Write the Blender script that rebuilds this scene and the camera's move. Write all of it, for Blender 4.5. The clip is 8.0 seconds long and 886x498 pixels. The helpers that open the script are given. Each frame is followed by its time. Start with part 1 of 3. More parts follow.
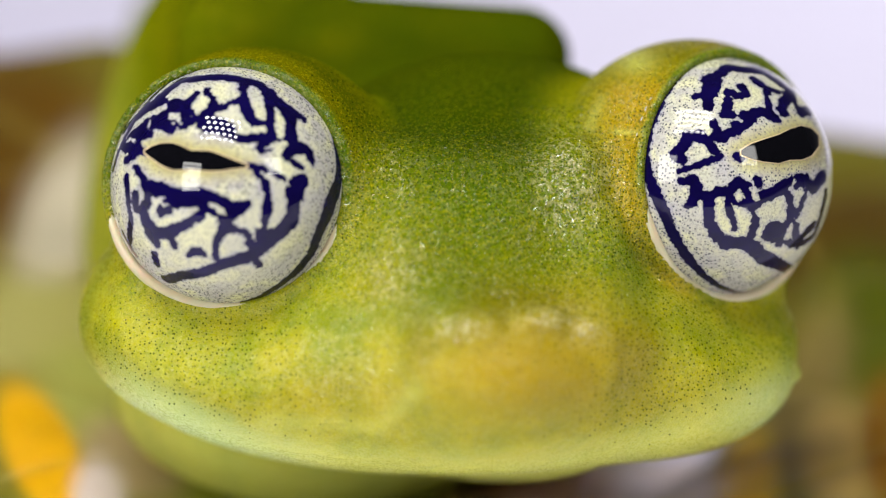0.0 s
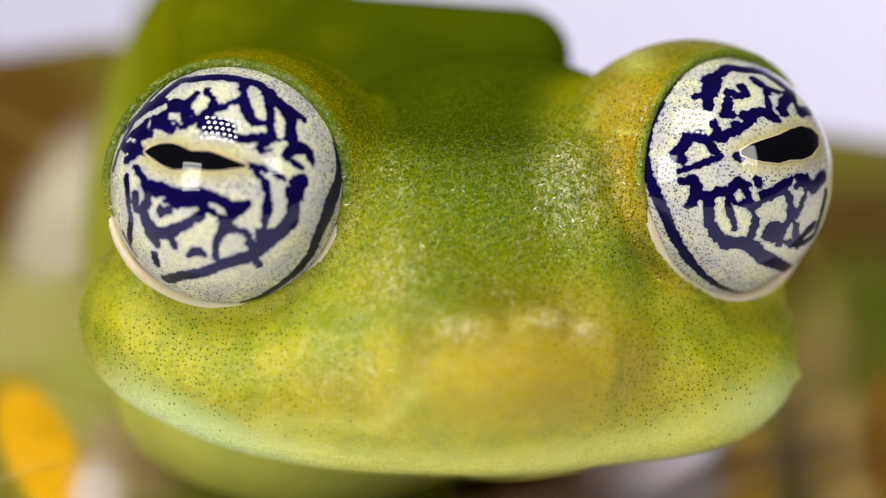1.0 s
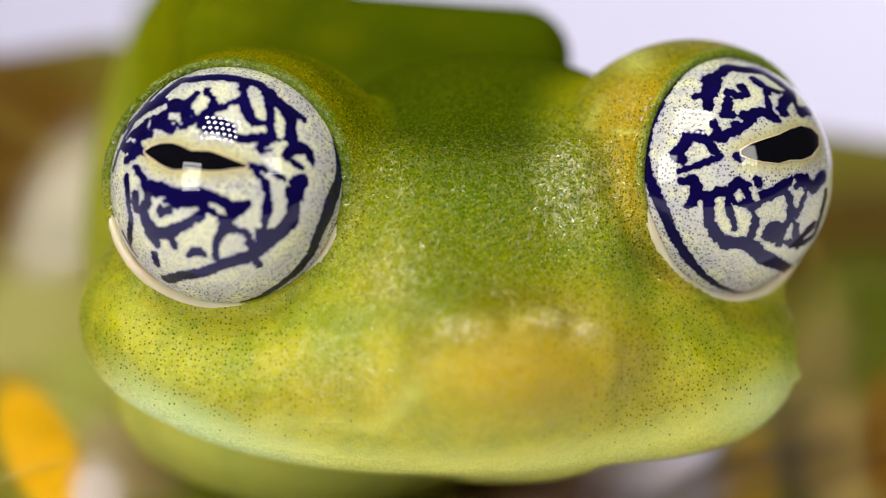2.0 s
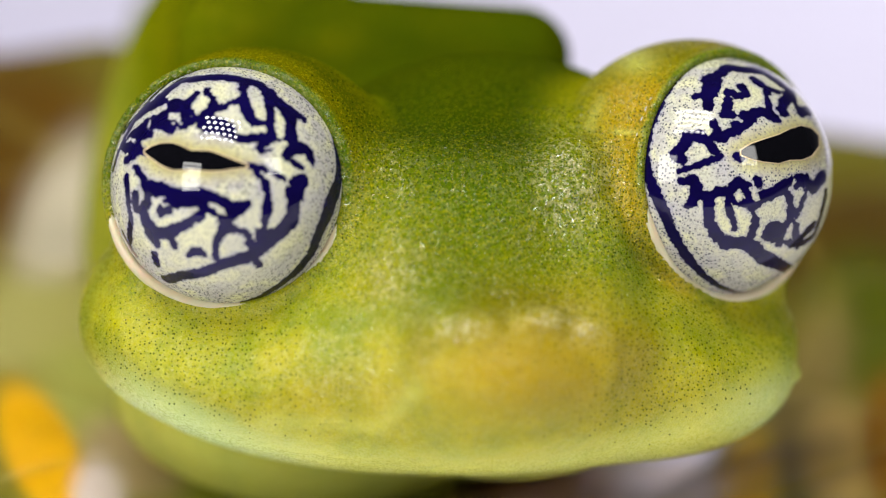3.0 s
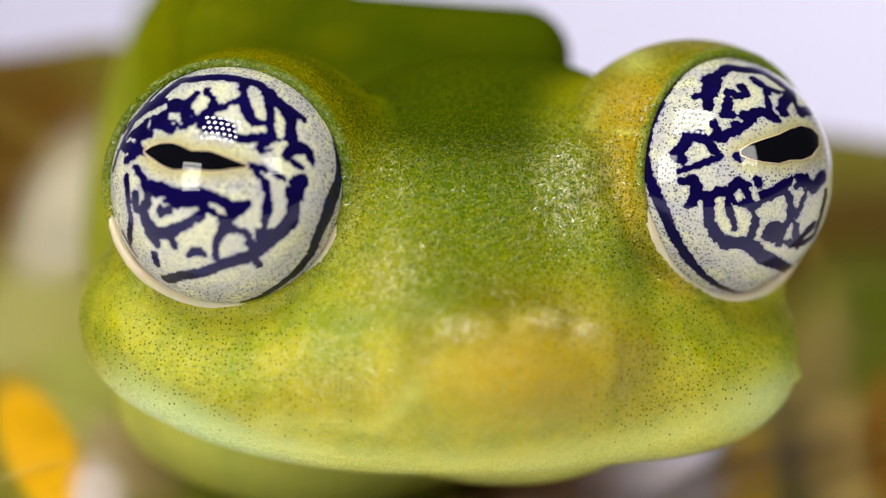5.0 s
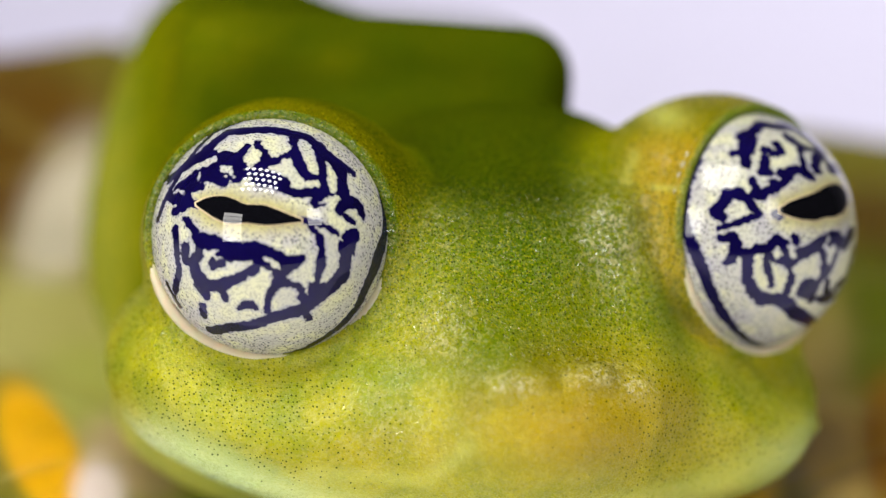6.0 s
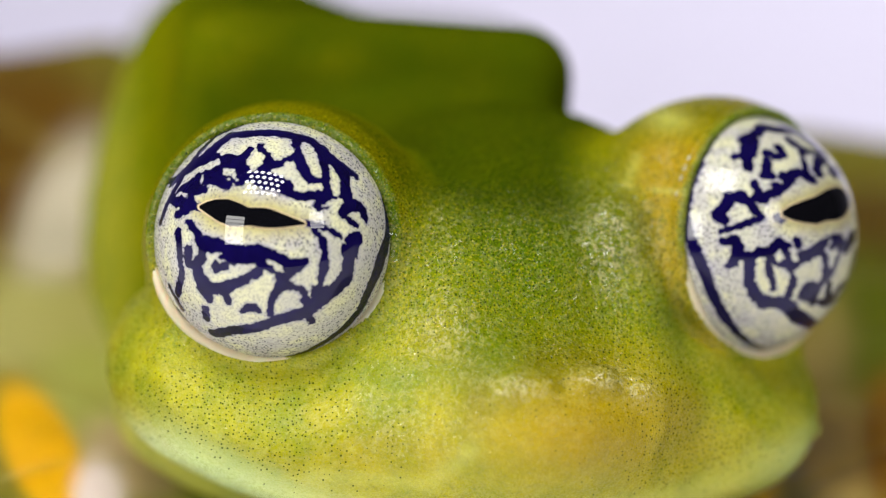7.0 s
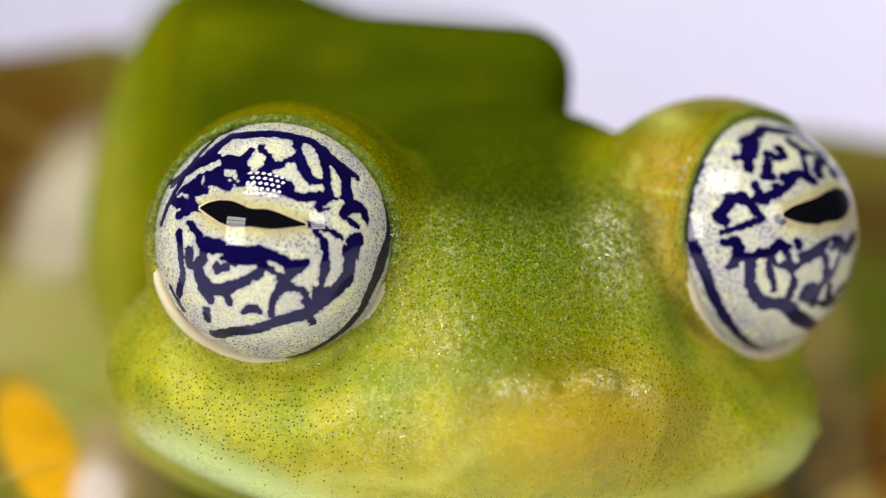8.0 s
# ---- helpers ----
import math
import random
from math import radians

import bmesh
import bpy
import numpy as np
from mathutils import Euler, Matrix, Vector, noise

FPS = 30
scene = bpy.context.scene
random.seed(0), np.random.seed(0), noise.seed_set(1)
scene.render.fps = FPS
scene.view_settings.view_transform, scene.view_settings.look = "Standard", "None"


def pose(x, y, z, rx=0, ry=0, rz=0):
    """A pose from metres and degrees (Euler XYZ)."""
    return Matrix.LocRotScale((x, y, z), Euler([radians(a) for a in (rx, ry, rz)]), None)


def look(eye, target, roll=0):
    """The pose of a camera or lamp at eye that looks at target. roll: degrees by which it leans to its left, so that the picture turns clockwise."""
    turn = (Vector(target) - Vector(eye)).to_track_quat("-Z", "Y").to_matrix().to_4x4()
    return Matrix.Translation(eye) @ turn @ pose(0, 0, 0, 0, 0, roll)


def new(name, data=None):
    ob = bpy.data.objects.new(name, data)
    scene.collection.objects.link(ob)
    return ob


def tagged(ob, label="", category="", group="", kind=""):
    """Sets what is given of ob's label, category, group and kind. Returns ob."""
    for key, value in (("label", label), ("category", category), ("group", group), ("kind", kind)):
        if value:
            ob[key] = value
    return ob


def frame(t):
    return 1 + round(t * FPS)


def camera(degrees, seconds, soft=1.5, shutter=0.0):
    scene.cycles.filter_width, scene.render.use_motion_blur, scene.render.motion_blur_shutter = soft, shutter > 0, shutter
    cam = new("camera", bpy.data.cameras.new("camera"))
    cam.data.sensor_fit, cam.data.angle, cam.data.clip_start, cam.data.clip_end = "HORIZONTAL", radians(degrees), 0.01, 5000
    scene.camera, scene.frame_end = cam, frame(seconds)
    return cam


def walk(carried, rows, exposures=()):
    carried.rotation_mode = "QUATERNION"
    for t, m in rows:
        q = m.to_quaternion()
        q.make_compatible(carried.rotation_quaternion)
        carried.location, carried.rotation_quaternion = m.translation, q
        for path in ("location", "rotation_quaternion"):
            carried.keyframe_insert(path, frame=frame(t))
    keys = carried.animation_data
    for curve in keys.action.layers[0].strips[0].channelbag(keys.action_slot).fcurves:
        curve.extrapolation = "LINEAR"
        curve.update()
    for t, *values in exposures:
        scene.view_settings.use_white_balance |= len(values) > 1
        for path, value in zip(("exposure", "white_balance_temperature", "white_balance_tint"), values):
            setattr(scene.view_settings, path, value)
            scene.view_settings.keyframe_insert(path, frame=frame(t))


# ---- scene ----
# A glass frog about 3 cm long on a variegated leaf, filmed from 15 cm with a macro lens.
# Working unit U: 1/113 mm. Work space: x to the right, d away from the lens, h up; the lens axis is x = d = h = 0.
U = 1 / 113000
FAR = 0.15 / U
AXIS = 680 * U


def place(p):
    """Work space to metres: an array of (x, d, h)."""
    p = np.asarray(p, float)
    # widths and heights grow with depth, so points hold their place in view
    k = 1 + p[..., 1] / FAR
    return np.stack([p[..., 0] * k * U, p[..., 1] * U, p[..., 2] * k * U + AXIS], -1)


def chart(x, y, d):
    """A point of the plan, as the lens sees it: x from the left rim, y from the upper rim, depth d."""
    return np.array([x - 784.0, d, 441.0 - y])


cam = camera(5.30, 8.0, soft=1.15, shutter=1.0)
cam.data.dof.use_dof = True
cam.data.dof.focus_distance = 0.15 + 160 * U
cam.data.dof.aperture_fstop = 54
walk(cam, [(0.0, look((0, -0.15, AXIS), (0, 0, AXIS))), (8.0, look((0, -0.15, AXIS), (0, 0, AXIS)))])

# ---- light: two flash heads mirrored in the eyes; added world fill and backdrop flash ----
world = bpy.data.worlds.new("world_fill")
scene.world = world
world.use_nodes = True
world.node_tree.nodes["Background"].inputs[0].default_value = (0.86, 0.84, 0.95, 1)
world.node_tree.nodes["Background"].inputs[1].default_value = 0.05


def flash(name, eye, target, sx, sy, power, tint=(1, 1, 1), beam=180):
    data = bpy.data.lights.new(name, "AREA")
    data.shape, data.size, data.size_y, data.energy, data.color = "RECTANGLE", sx, sy, power, tint
    data.spread = radians(beam)
    ob = new(name, data)
    ob.matrix_world = look(eye, target)
    return ob


def louvre(name, lamp, sx, sy, bars, label):
    """The black head of a flash: a shallow hood with thin bars before its window."""
    thing = tagged(new(name), label, "lamp")
    thing.matrix_world = lamp.matrix_world.copy()
    black = bpy.data.materials.new("black_hood")
    black.use_nodes = True
    tint = black.node_tree.nodes.new("ShaderNodeTexNoise")
    tint.inputs["Scale"].default_value = 900
    dim = black.node_tree.nodes.new("ShaderNodeMix")
    dim.data_type = "RGBA"
    dim.inputs[6].default_value, dim.inputs[7].default_value = (0.012, 0.012, 0.013, 1), (0.03, 0.03, 0.032, 1)
    black.node_tree.links.new(tint.outputs["Fac"], dim.inputs[0])
    black.node_tree.links.new(dim.outputs[2], black.node_tree.nodes["Principled BSDF"].inputs["Base Color"])
    black.node_tree.nodes["Principled BSDF"].inputs["Roughness"].default_value = 0.6

    def block(part, x, y, z, a, b, c):
        bm = bmesh.new()
        bmesh.ops.create_cube(bm, size=1.0, matrix=Matrix.Translation((x, y, z)) @ Matrix.Diagonal((a, b, c, 1)))
        bmesh.ops.bevel(bm, geom=bm.edges[:], offset=min(a, b, c) * 0.2, segments=2, affect="EDGES")
        mesh = bpy.data.meshes.new(part)
        bm.to_mesh(mesh)
        bm.free()
        mesh.materials.append(black)
        new(part, mesh).parent = thing
    block("housing", 0, 0, 0.0065, sx + 0.004, sy + 0.004, 0.012)
    for i in range(bars):
        block("bar", 0, sy * ((i + 1) / (bars + 1) - 0.5), -0.0008, sx, 0.0007, 0.0012)
    for side in (-1, 1):
        block("hood_side", side * (sx / 2 + 0.001), 0, -0.0005, 0.0016, sy + 0.004, 0.004)
    return thing


key_flash = flash("key_flash", (-0.064, -0.072, 0.021), (0, 0, AXIS), 0.031, 0.043, 0.070, (1, 0.98, 0.94))
fill_flash = flash("fill_flash", (0.058, -0.066, 0.037), (0, 0, AXIS), 0.024, 0.026, 0.031, (1, 0.98, 0.94))
# unseen lamp, added to whiten the paper behind the frog
flash("added_backdrop_flash", (0.17, 0.07, 0.08), (-0.02, 0.22, 0.03), 0.05, 0.05, 0.125, (0.95, 0.93, 1.0), 80)


# ---- materials ----
def srgb(r, g, b):
    def lin(c):
        c /= 255
        return c / 12.92 if c <= 0.04045 else ((c + 0.055) / 1.055) ** 2.4
    return (lin(r), lin(g), lin(b), 1)


class Nodes:
    """A short way to write a node material."""

    def __init__(self, name):
        self.mat = bpy.data.materials.new(name)
        self.mat.use_nodes = True
        self.tree = self.mat.node_tree
        self.bsdf = self.tree.nodes["Principled BSDF"]
        self.coord = self.add("ShaderNodeTexCoord").outputs["Object"]

    def add(self, kind, **settings):
        node = self.tree.nodes.new(kind)
        for key, value in settings.items():
            setattr(node, key, value)
        return node

    def link(self, a, b):
        self.tree.links.new(a, b)

    def feed(self, socket, value):
        if isinstance(value, bpy.types.NodeSocket):
            self.link(value, socket)
        else:
            socket.default_value = value

    def set(self, name, value):
        self.feed(self.bsdf.inputs[name], value)

    def noise(self, scale, detail=3.0, rough=0.55, distort=0.0):
        n = self.add("ShaderNodeTexNoise")
        self.link(self.coord, n.inputs["Vector"])
        n.inputs["Scale"].default_value, n.inputs["Detail"].default_value = scale, detail
        n.inputs["Roughness"].default_value, n.inputs["Distortion"].default_value = rough, distort
        return n.outputs["Fac"]

    def cells(self, scale, output="Distance", feature="F1", jitter=1.0, facing=False):
        """facing: laid flat on the front, the same at every depth."""
        n = self.add("ShaderNodeTexVoronoi", feature=feature, voronoi_dimensions="2D" if facing else "3D")
        flat = self.add("ShaderNodeMapping")
        flat.inputs["Rotation"].default_value = (-math.pi / 2 if facing else 0, 0, 0)
        self.link(self.coord, flat.inputs["Vector"])
        self.link(flat.outputs[0], n.inputs["Vector"])
        n.inputs["Scale"].default_value, n.inputs["Randomness"].default_value = scale, jitter
        return n.outputs[output]

    def attr(self, name):
        return self.add("ShaderNodeAttribute", attribute_name=name).outputs["Fac"]

    def attr_color(self, name):
        return self.add("ShaderNodeAttribute", attribute_name=name).outputs["Color"]

    def math(self, op, a, b=0.0, c=0.0):
        n = self.add("ShaderNodeMath", operation=op)
        for socket, value in zip(n.inputs, (a, b, c)):
            self.feed(socket, value)
        return n.outputs[0]

    def ramp(self, value, lo, hi, a=0.0, b=1.0):
        n = self.add("ShaderNodeMapRange", interpolation_type="SMOOTHSTEP")
        for socket, v in zip(n.inputs, (value, lo, hi, a, b)):
            self.feed(socket, v)
        return n.outputs[0]

    def mix(self, fac, a, b, blend="MIX"):
        n = self.add("ShaderNodeMix", data_type="RGBA", blend_type=blend)
        self.feed(n.inputs[0], fac)
        self.feed(n.inputs[6], a)
        self.feed(n.inputs[7], b)
        return n.outputs[2]

    def bump(self, height, distance, strength=1.0, names=("Normal", "Coat Normal")):
        n = self.add("ShaderNodeBump")
        n.inputs["Strength"].default_value, n.inputs["Distance"].default_value = strength, distance
        self.feed(n.inputs["Height"], height)
        for name in names:
            self.link(n.outputs[0], self.bsdf.inputs[name])


def skin_material():
    m = Nodes("frog_skin")
    pick = m.add("ShaderNodeSeparateColor")
    m.link(m.cells(36000, "Color"), pick.inputs[0])
    patchy = m.ramp(m.noise(1100, 4), 0.3, 0.7)
    tone = m.mix(patchy, srgb(129, 139, 4), srgb(164, 159, 6))
    # milky and green mottling under the grains
    mottle = m.noise(4800, 4, 0.6, 0.6)
    tone = m.mix(m.math("MULTIPLY", m.ramp(mottle, 0.5, 0.7), 0.3), tone, srgb(178, 176, 40))
    tone = m.mix(m.math("MULTIPLY", m.ramp(mottle, 0.48, 0.3), 0.35), tone, srgb(92, 116, 4))
    tone = m.mix(m.attr("warm"), tone, srgb(206, 150, 0))
    tone = m.mix(m.attr("ochre"), tone, srgb(126, 112, 0))
    tone = m.mix(m.attr("green"), tone, srgb(88, 116, 2))
    # deep green that also carries the shade of back and crown as colour
    tone = m.mix(m.attr("leafy_shade"), tone, srgb(42, 58, 2))
    # granular pigment cells, a little over a twentieth of a millimetre across
    rough_skin = m.math("SUBTRACT", 1.0, m.math("MULTIPLY", m.attr("pale"), 0.85))
    fine = m.math("MULTIPLY", m.attr("grain"), m.math("SUBTRACT", 1.0, m.math("MULTIPLY", m.attr("leafy_shade"), 0.75)))
    tone = m.mix(m.math("MULTIPLY", m.ramp(pick.outputs[0], 0.62, 0.95), m.math("MULTIPLY", fine, 0.45)), tone, srgb(180, 164, 14))
    tone = m.mix(m.math("MULTIPLY", m.ramp(pick.outputs[1], 0.5, 0.95), m.math("MULTIPLY", fine, 0.65)), tone, srgb(52, 84, 4))
    pin = m.add("ShaderNodeSeparateColor")
    m.link(m.cells(19000, "Color"), pin.inputs[0])
    pins = m.math("MULTIPLY", m.ramp(m.cells(19000, "Distance"), 0.34, 0.2), m.math("LESS_THAN", pin.outputs[0], 0.4))
    tone = m.mix(m.math("MULTIPLY", pins, m.math("MULTIPLY", fine, 0.9)), tone, srgb(56, 50, 6))
    # pale crinkles: glints of snout, cheek and brow put into the colour
    glint_crinkle = m.ramp(m.noise(9000, 4, 0.65, 1.2), 0.46, 0.62)
    tone = m.mix(m.math("MULTIPLY", glint_crinkle, m.math("MULTIPLY", m.attr("fleck"), 0.55)), tone, srgb(206, 196, 132))
    tone = m.mix(m.attr("pale"), tone, m.mix(m.attr("mint"), srgb(212, 216, 112), srgb(198, 218, 146)))
    spot = m.add("ShaderNodeSeparateColor")
    m.link(m.cells(12500, "Color", jitter=1.0, facing=True), spot.inputs[0])
    size = m.ramp(spot.outputs[1], 0.0, 1.0, 0.075, 0.165)
    dots = m.ramp(m.cells(12500, "Distance", jitter=1.0, facing=True), m.math("ADD", size, 0.07), size)
    on = m.math("MULTIPLY", dots, m.math("LESS_THAN", spot.outputs[0], m.attr("dots")))
    tone = m.mix(m.math("MULTIPLY", on, 0.8), tone, srgb(34, 52, 8))
    m.set("Base Color", tone)
    m.set("Roughness", m.ramp(pick.outputs[2], 0.0, 1.0, 0.22, 0.5))
    bare = m.math("SUBTRACT", 1.0, on)
    m.set("Specular IOR Level", m.math("MULTIPLY", bare, m.math("MAXIMUM", m.math("SUBTRACT", 0.17, m.math("MULTIPLY", m.attr("leafy_shade"), 0.6)), 0.0)))
    m.set("Subsurface Weight", m.math("ADD", 0.05, m.math("MULTIPLY", m.attr("pale"), 0.6)))
    m.set("Subsurface Radius", (1.0, 0.9, 0.35))
    m.set("Subsurface Scale", m.math("ADD", 0.00015, m.math("MULTIPLY", m.attr("pale"), 0.0006)))
    glint = m.math("MULTIPLY", m.math("MULTIPLY", bare, 0.75), m.math("MULTIPLY", m.math("POWER", m.attr("fleck"), 0.5), m.math("GREATER_THAN", pick.outputs[2], m.math("SUBTRACT", 0.78, m.math("MULTIPLY", m.attr("fleck"), 0.5)))))
    m.set("Coat Weight", m.math("MAXIMUM", glint, m.math("MULTIPLY", m.attr("rim"), 0.1)))
    m.set("Coat Roughness", 0.14)
    m.set("Coat IOR", 2.1)
    grain = m.math("MULTIPLY", m.cells(30000, "Distance"), m.math("SUBTRACT", -0.25, m.attr("grain")))
    m.bump(m.math("ADD", m.math("MULTIPLY", grain, m.math("MULTIPLY", rough_skin, 0.5)), m.math("ADD", m.math("MULTIPLY", m.noise(2200, 4), 1.4), m.math("MULTIPLY", m.noise(6500, 3), m.math("MULTIPLY", m.attr("fleck"), 1.2)))), 0.00004, 0.8, ("Normal",))
    # the wet film over the grains glints in single points
    film = m.math("ADD", m.math("MULTIPLY", m.noise(14000, 1, 0.5), 1.9), m.math("MULTIPLY", m.noise(3500, 1, 0.5, 1.5), 3.0))
    m.bump(film, 0.00004, 0.9, ("Coat Normal",))
    return m.mat


def iris_material():
    m = Nodes("patterned_iris")
    # the cream lies in rounded pigment cells that scallop the edge of the veins
    edge = m.math("ADD", m.attr("ink"), m.math("MULTIPLY", m.math("SUBTRACT", 0.42, m.cells(11000, "Distance")), 6.0))
    edge = m.math("ADD", edge, m.math("MULTIPLY", m.math("SUBTRACT", m.noise(5200, 3, 0.6), 0.5), 7.0))
    edge = m.math("ADD", edge, m.math("MULTIPLY", m.math("SUBTRACT", m.noise(30000, 2, 0.6), 0.5), 5.0))
    speck = m.ramp(m.cells(21000, "Distance"), 0.46, 0.26)
    some = m.math("LESS_THAN", m.cells(21000, "Color"), m.math("ADD", 0.18, m.math("MULTIPLY", m.attr("speck"), 0.5)))
    some = m.math("MAXIMUM", some, m.math("LESS_THAN", m.cells(21000, "Color"), m.ramp(edge, 14.0, 2.0, 0.0, 0.5)))
    base = m.mix(m.ramp(m.noise(1400, 3), 0.4, 0.65), srgb(214, 214, 168), srgb(196, 196, 172))
    base = m.mix(m.math("MULTIPLY", m.attr("speck"), m.ramp(m.noise(3200, 3), 0.35, 0.6, 0.1, 0.75)), base, srgb(172, 168, 178))
    base = m.mix(m.attr("gold"), base, srgb(172, 162, 96))
    base = m.mix(m.math("MULTIPLY", m.math("MULTIPLY", speck, some), m.math("MAXIMUM", m.attr("speck"), m.ramp(edge, 14.0, 2.0, 0.0, 0.5))), base, srgb(60, 62, 78))
    base = m.mix(m.math("MULTIPLY", m.ramp(m.noise(24000, 2), 0.48, 0.6), 0.38), base, srgb(124, 122, 122))
    base = m.mix(m.ramp(edge, 7.0, 1.0, 0.0, 0.35), base, srgb(120, 118, 160))
    navy = m.mix(m.noise(2500, 2), srgb(4, 1, 32), srgb(15, 8, 70))
    m.set("Base Color", m.mix(m.ramp(edge, 1.8, -0.4), base, navy))
    m.set("Roughness", 0.6)
    m.set("Specular IOR Level", 0.0)
    m.set("Coat Weight", 1.0)
    m.set("Coat Roughness", 0.015)
    m.set("Coat IOR", 1.37)
    return m.mat


def plain_material(name, color, rough=0.5, coat=0.0, vary=0.12, scale=3000, soft=0.0):
    m = Nodes(name)
    dark = tuple(c * (1 - vary * 2) for c in color[:3]) + (1,)
    m.set("Base Color", m.mix(m.noise(scale, 4), dark, tuple(min(1, c * (1 + vary)) for c in color[:3]) + (1,)))
    m.set("Roughness", rough)
    m.set("Coat Weight", coat)
    m.set("Coat Roughness", 0.015)
    m.set("Coat IOR", 1.37)
    m.set("Specular IOR Level", 0.0 if coat == 1.0 else 0.4)
    if soft:
        m.set("Subsurface Weight", soft)
        m.set("Subsurface Scale", 0.0004)
    return m.mat


def leaf_material():
    m = Nodes("variegated_leaf")
    tone = m.attr_color("tint")
    tone = m.mix(m.math("MULTIPLY", m.ramp(m.noise(350, 5), 0.4, 0.7), 0.22), tone, srgb(95, 92, 20))
    veins = m.ramp(m.cells(260, "Distance", "DISTANCE_TO_EDGE"), 0.05, 0.0)
    m.set("Base Color", m.mix(m.math("MULTIPLY", veins, 0.25), tone, srgb(190, 170, 70)))
    m.set("Roughness", m.ramp(m.noise(900, 3), 0.3, 0.7, 0.35, 0.55))
    m.bump(m.math("ADD", m.noise(1200, 3), m.math("MULTIPLY", veins, -0.6)), 0.00015, 0.6)
    # thin leaf: part of the light passes through
    glow = m.add("ShaderNodeBsdfTranslucent")
    m.link(tone, glow.inputs["Color"])
    both = m.add("ShaderNodeMixShader")
    both.inputs[0].default_value = 0.4
    m.link(m.bsdf.outputs[0], both.inputs[1])
    m.link(glow.outputs[0], both.inputs[2])
    m.link(both.outputs[0], m.tree.nodes["Material Output"].inputs["Surface"])
    return m.mat


def paper_material():
    m = Nodes("white_paper")
    m.set("Base Color", m.mix(m.noise(60, 4), srgb(226, 222, 238), srgb(234, 231, 243)))
    m.set("Roughness", 0.8)
    m.bump(m.noise(3000, 3), 0.00005, 0.3)
    return m.mat


SKIN = skin_material()
IRIS = iris_material()
BLACK = plain_material("pupil_black", srgb(8, 8, 12), 0.3, 1.0, 0.1)
PEACH = plain_material("pupil_edge_cream", srgb(222, 200, 158), 0.4, 1.0)
LID = plain_material("eyelid_membrane", srgb(206, 192, 156), 0.35, 0.5, 0.1, 2000, 0.3)
LEAF = leaf_material()
PAPER = paper_material()


# ---- building helpers ----
def lengths(v):
    return np.sqrt((v * v).sum(-1))


def turned(p, c, yaw=0.0, pitch=0.0, roll=0.0):
    m = np.array(Euler((radians(pitch), radians(roll), radians(yaw))).to_matrix())
    return (p - c) @ m


def ball(p, c, r):
    return lengths(p - c) - r


def egg(p, c, r, yaw=0.0, pitch=0.0, roll=0.0):
    q, r = turned(p, c, yaw, pitch, roll), np.array(r, float)
    a, b = lengths(q / r), lengths(q / (r * r))
    return a * (a - 1) / np.maximum(b, 1e-9)


def bun(p, c, r, n, yaw=0.0, roll=0.0, top=None):
    """Like an egg, but flatter in front and turning faster underneath."""
    q = turned(p, c, yaw, 0, roll)
    q[..., 2] *= np.where(q[..., 2] > 0, r[2] / (top or r[2]), 1.0)
    front = q[..., 1] < 0
    q = np.abs(q) / np.array(r, float)
    flat = np.sqrt(q[..., 0] ** 2 + np.where(front, q[..., 1] ** 3.4, q[..., 1] ** 2))
    return ((flat ** n + q[..., 2] ** n) ** (1 / n) - 1) * min(r)


def brick_form(p, c, half, radius, yaw=0.0, pitch=0.0, roll=0.0):
    q = np.abs(turned(p, c, yaw, pitch, roll)) - (np.array(half, float) - radius)
    return lengths(np.maximum(q, 0)) + np.minimum(q.max(-1), 0) - radius


def limb(p, a, b, ra, rb):
    a, b = np.array(a, float), np.array(b, float)
    t = np.clip(((p - a) @ (b - a)) / ((b - a) @ (b - a)), 0, 1)
    return lengths(p - a - t[..., None] * (b - a)) - (ra + (rb - ra) * t)


def hoop(p, c, axis, radius, thick):
    q = p - c
    along = q @ axis
    flat = lengths(q - along[..., None] * axis)
    return np.sqrt((flat - radius) ** 2 + along ** 2) - thick


def funnel(p, eye, ax, radius, start, flare):
    """A cone that opens outwards from a ring round the eye's axis."""
    q = p - eye
    along = q @ ax
    flat = lengths(q - along[..., None] * ax)
    return np.maximum((flat - radius - flare * (along - start)) / math.hypot(1, flare), start - 14 - along)


def join(a, b, k):
    t = np.clip(0.5 + 0.5 * (b - a) / k, 0, 1)
    return b + (a - b) * t - k * t * (1 - t)


def carve(a, b, k):
    return -join(-a, b, k)


